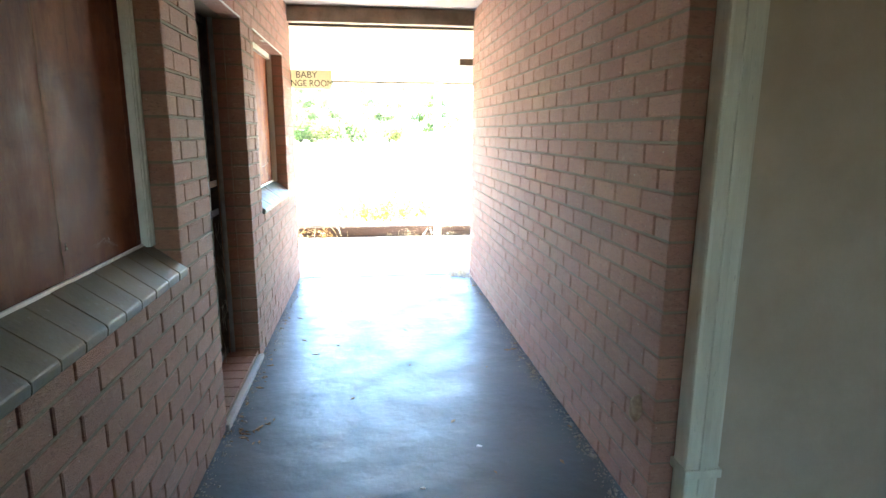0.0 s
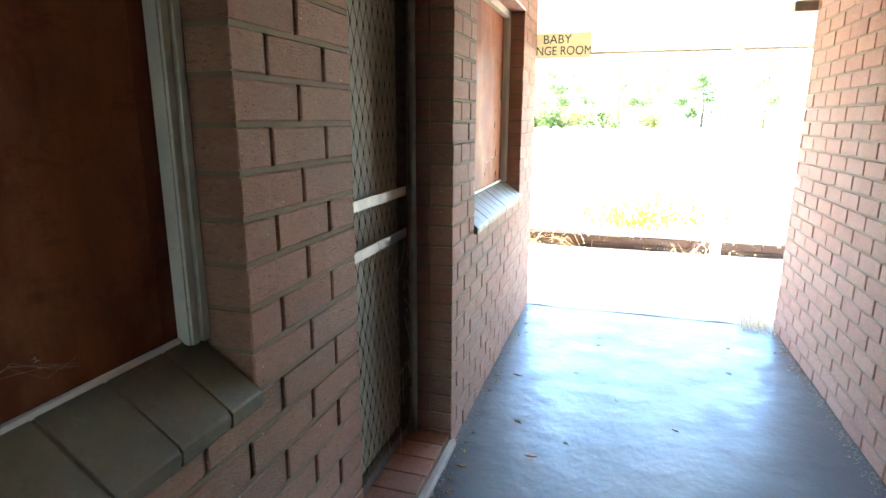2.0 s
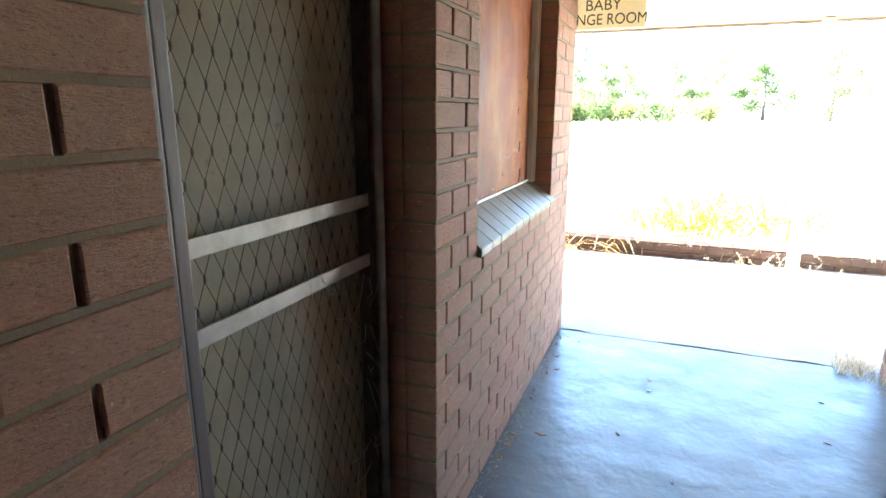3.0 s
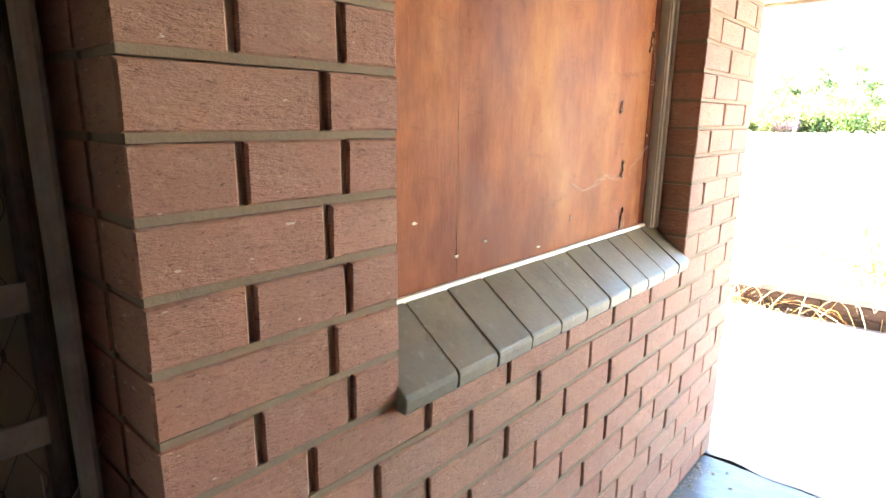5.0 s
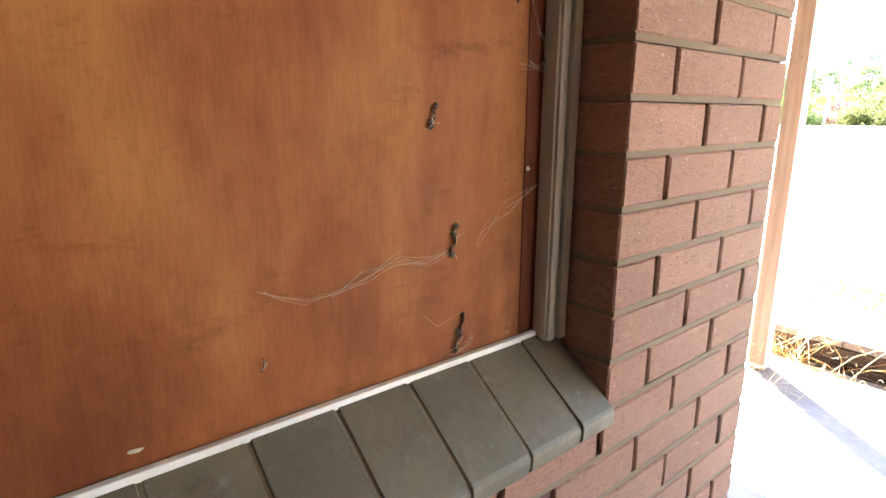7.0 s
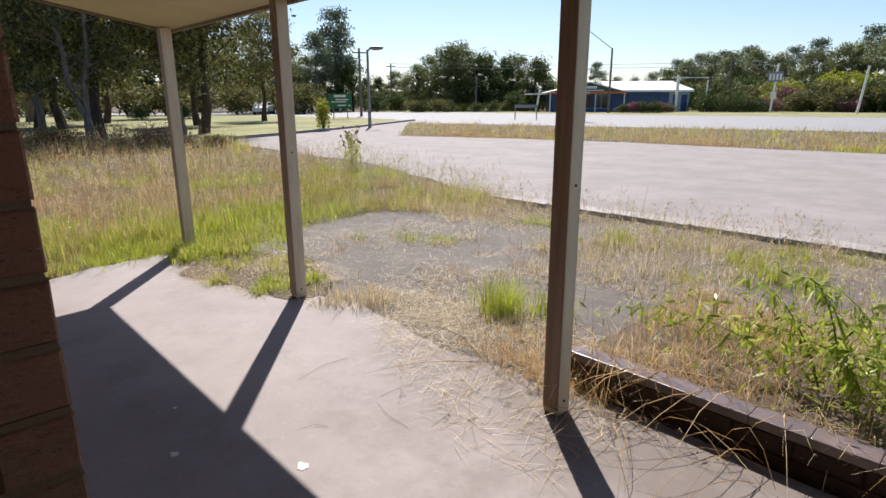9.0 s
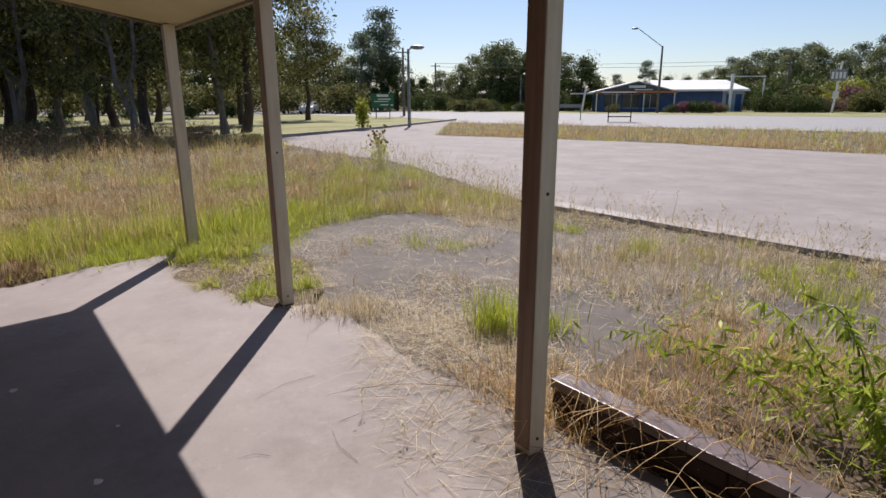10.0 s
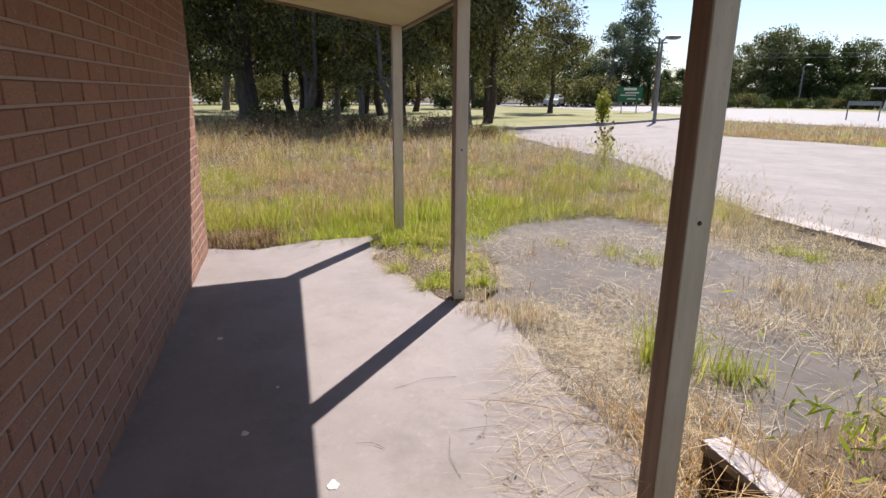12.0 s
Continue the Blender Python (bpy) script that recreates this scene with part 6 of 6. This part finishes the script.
def street_lamp(name, deg, d, h, arm, label, oval=False):
    x, y = polar(deg, d)
    ob = tagged(base(name, x, y, -0.03, deg), label, "street lamp")
    v, f = tube([(0, 0, 0), (0, 0, h * 0.5), (0, 0, h)], [0.1, 0.085, 0.06] if h < 7 else [0.16, 0.13, 0.1], 8)
    part("pole", (v, f), GREY if oval else TIMBERPOLE, ob)
    v, f = tube([(0, 0, h - 0.1), (arm * 0.5, 0, h + abs(arm) * (0.3 if oval else 0.34)), (arm, 0, h + abs(arm) * (0.2 if oval else 0.72))], [0.05, 0.045, 0.04], 6)
    part("arm", (v, f), GREY, ob)
    bm = bmesh.new()
    bmesh.ops.create_uvsphere(bm, u_segments=10, v_segments=6, radius=1, matrix=pose(arm * 1.15, 0, h + abs(arm) * (0.22 if oval else 0.74)) @ Matrix.Diagonal((0.42, 0.2, 0.13, 1)))
    part("lamp_head", bm, GREY, ob)
    return ob


street_lamp("street_lamp", 53.9, 34.5, 4.35, 0.45, "short street lamp with oval head on lawn tip", True)
street_lamp("street_lamp", 30.85, 74, 7.5, -2.75, "tall street lamp with long outreach arm")
street_lamp("street_lamp", 43.4, 86, 5.0, 0.5, "pale street lamp before the trees", True)
for deg, d, h in ((54.6, 60, 6.6), (51.6, 90, 7.0), (20.8, 86, 7.4)):
    x, y = polar(deg, d)
    ob = tagged(base("utility_pole", x, y, -0.03, deg), "weathered timber utility pole", "utility pole", "utility poles")
    v, f = tube([(0, 0, 0), (0, 0, h)], [0.14, 0.1], 8)
    part("pole", (v, f), TIMBERPOLE, ob)
    part("cross_arm", boxes(((-0.7, -0.06, h - 0.5), (0.7, 0.06, h - 0.38))), TIMBERPOLE, ob)
vs, fs = [], []
for dz in (0.0, 0.5):
    a, b2 = Vector((*polar(51.6, 90), 6.4 + dz)), Vector((*polar(14, 96), 6.4 + dz))
    tube([a.lerp(b2, j / 12) - Vector((0, 0, 0.5 * math.sin(math.pi * j / 12))) for j in range(13)], [0.025] * 13, 4, vs, fs)
tagged(part("power_line", (vs, fs), GREY), "power lines strung between the poles", "power line")

x, y = polar(56.6, 52)
gs = tagged(base("direction_sign", x, y, -0.03, 56.6), "green highway direction sign on two posts", "road sign")
part("board", boxes(((-1.0, -0.03, 0.9), (1.0, 0.0, 2.15)), ch=0.02), GREENSIGN, gs)
for x0 in (-0.6, 0.6):
    part("post", boxes(((x0 - 0.04, 0.01, 0), (x0 + 0.04, 0.08, 1.95))), GREY, gs)
part("legend_bars", boxes(((-0.5, -0.04, 1.85), (0.5, -0.031, 2.05)), ((-0.4, -0.04, 1.6), (0.7, -0.031, 1.7)), ((-0.75, -0.04, 1.42), (0.5, -0.031, 1.5)), ((-0.2, -0.04, 1.12), (0.5, -0.031, 1.22)), ((0.7, -0.04, 1.1), (0.9, -0.031, 1.2))), WHITE, gs, "white legend bars")

x, y = polar(17.4, 80)
ps = tagged(base("pole_sign", x, y, -0.03, 17.4), "tall white roadside sign board on a slanted pole", "sign")
v, f = tube([(0, 0, 0), (0.25, 0, 5.6)], [0.11, 0.11], 8)
part("pole", (v, f), WHITE, ps)
part("board", boxes(((-0.7, -0.15, 3.5), (0.9, 0.1, 4.7)), ch=0.03), GREY, ps)
part("legend_bars", boxes(*[((-0.55 + i * 0.36, -0.17, 3.75), (-0.33 + i * 0.36, -0.151, 4.45)) for i in range(4)]), WHITE, ps, "white legend bars")
part("lower_board", boxes(((-0.2, -0.14, 1.6), (0.4, -0.1, 2.4))), WHITE, ps)
for deg, d, h in ((11.3, 76, 4.9), (37.6, 76, 2.9)):
    x, y = polar(deg, d)
    ob = tagged(base("roadside_pole", x, y, -0.03, deg), "pale leaning roadside pole", "pole", "roadside poles")
    v, f = tube([(0, 0, 0), (0.4, 0, h)], [0.12, 0.12], 8)
    part("pole", (v, f), WHITE, ob)
x, y = polar(34.0, 43)
st = tagged(base("roadside_stand", x, y, -0.03, 34), "open metal roadside stand with flat roof", "stand")
for sx in (-0.75, 0.75):
    for sy in (-0.3, 0.3):
        part("leg", boxes(((sx - 0.03, sy - 0.03, 0), (sx + 0.03, sy + 0.03, 2.0))), WIRE, st)
part("flat_roof", boxes(((-1.3, -0.4, 2.0), (1.0, 0.4, 2.06))), WHITE, st)
part("bench_board", boxes(((-0.8, -0.3, 0.35), (0.8, 0.3, 0.42))), WIRE, st)
part("rail", boxes(((-0.75, -0.32, 1.3), (0.75, -0.28, 1.36))), WIRE, st)
x, y = polar(38.6, 47)
nb = tagged(base("notice_board", x, y, -0.03, 38), "small grey notice board on two posts", "notice board")
part("board", boxes(((-0.9, -0.03, 0.95), (0.9, 0.02, 1.2))), GREY, nb)
for sx in (-0.85, 0.85):
    part("post", boxes(((sx - 0.04, -0.04, 0), (sx + 0.04, 0.04, 1.2))), GREY, nb)
bs = tagged(base("low_sign", -18.4, 12.0, -0.03, 72), "small dark sign on leaning timber stakes", "sign")
part("board", boxes(((-0.35, -0.02, 0.48), (0.4, 0.01, 0.6))), WIRE, bs)
part("legend_bars", boxes(((-0.25, -0.026, 0.53), (0.1, -0.021, 0.56))), BEAD, bs)
for sx in (-0.33, 0.02):
    part("stake", boxes(((sx - 0.025, 0.012, 0), (sx + 0.025, 0.06, 0.52))), TIMBERPOLE, bs)


def parked_car(deg, d, paint, turn, label):
    x, y = polar(deg, d)
    ob = tagged(base("parked_car", x, y, -0.014, turn), label, "car")
    prof = [(-2.2, 0.35), (-2.2, 0.8), (-1.7, 0.95), (-1.1, 1.45), (0.6, 1.45), (1.3, 0.95), (2.1, 0.85), (2.2, 0.4)]
    k = len(prof)
    v = [(px, s * (0.85 if pz < 1 else 0.68), pz) for s in (-1, 1) for px, pz in prof]
    part("body", (v, [tuple(range(k)), tuple(reversed(range(k, 2 * k)))] + [(i, (i + 1) % k, (i + 1) % k + k, i + k) for i in range(k)]), paint, ob)
    part("side_window", boxes(((-1.1, -0.8, 0.98), (0.8, 0.8, 1.36))), GLASSDARK, ob)
    for wx in (-1.35, 1.35):
        for wy in (-0.8, 0.8):
            bm = bmesh.new()
            bmesh.ops.create_cone(bm, cap_ends=True, segments=14, radius1=0.33, radius2=0.33, depth=0.2, matrix=pose(wx, wy, 0.33, 90, 0, 0))
            part("wheel", bm, INK, ob)
    return ob


parked_car(60.3, 78, BLUE, 140, "dark blue parked car beside the highway")
parked_car(63.6, 74, WHITE, 140, "pale parked car beside the highway")
x, y = polar(48.9, 108)
hs = tagged(base("far_house", x, y, -0.03, 48), "far white house roof among the trees", "house")
part("wall", boxes(((-4, 0, 0), (4, 7, 2.8))), WHITE, hs)
part("roof", ([(-4.5, -0.5, 2.8), (4.5, -0.5, 2.8), (-4.5, 7.5, 2.8), (4.5, 7.5, 2.8), (-2, 3.5, 4.9), (2, 3.5, 4.9)], [(0, 1, 5, 4), (3, 2, 4, 5), (0, 4, 2), (1, 3, 5), (0, 2, 3, 1)]), ROOF_TIN, hs)
part("window", boxes(((-2, -0.05, 1), (-0.6, 0.0, 2.1))), GLASSDARK, hs)

# ---- brick pieces, last ----
brick_wall("wall_left", pose(0, 0, 0, 0, 0, -90), left_courses(), lambda u, k: 1.6 < -u < CORNER and k < 21 and (k >= 8 or -u > 2.4), "red-brown brick passage wall with raked joints")
brick_wall("wall_right", pose(RIGHT, 0, 0, 0, 0, 90), [(k, START, END, START, MODULE) for k in range(TOP_K)], lambda u, k: u > 2.35 and k < 19, "plain brick wall along the passage", 0.0035, MORTAR_TAN)
brick_wall("wall_front", pose(0, CORNER, 0), [(k, -4.9, -0.103, -0.11, MODULE) for k in range(TOP_K)], lambda u, k: -4.9 < u < -1.0 and 1 <= k < 19, "shaded dark red brick front wall", 0.0008, MORTAR_PALE)
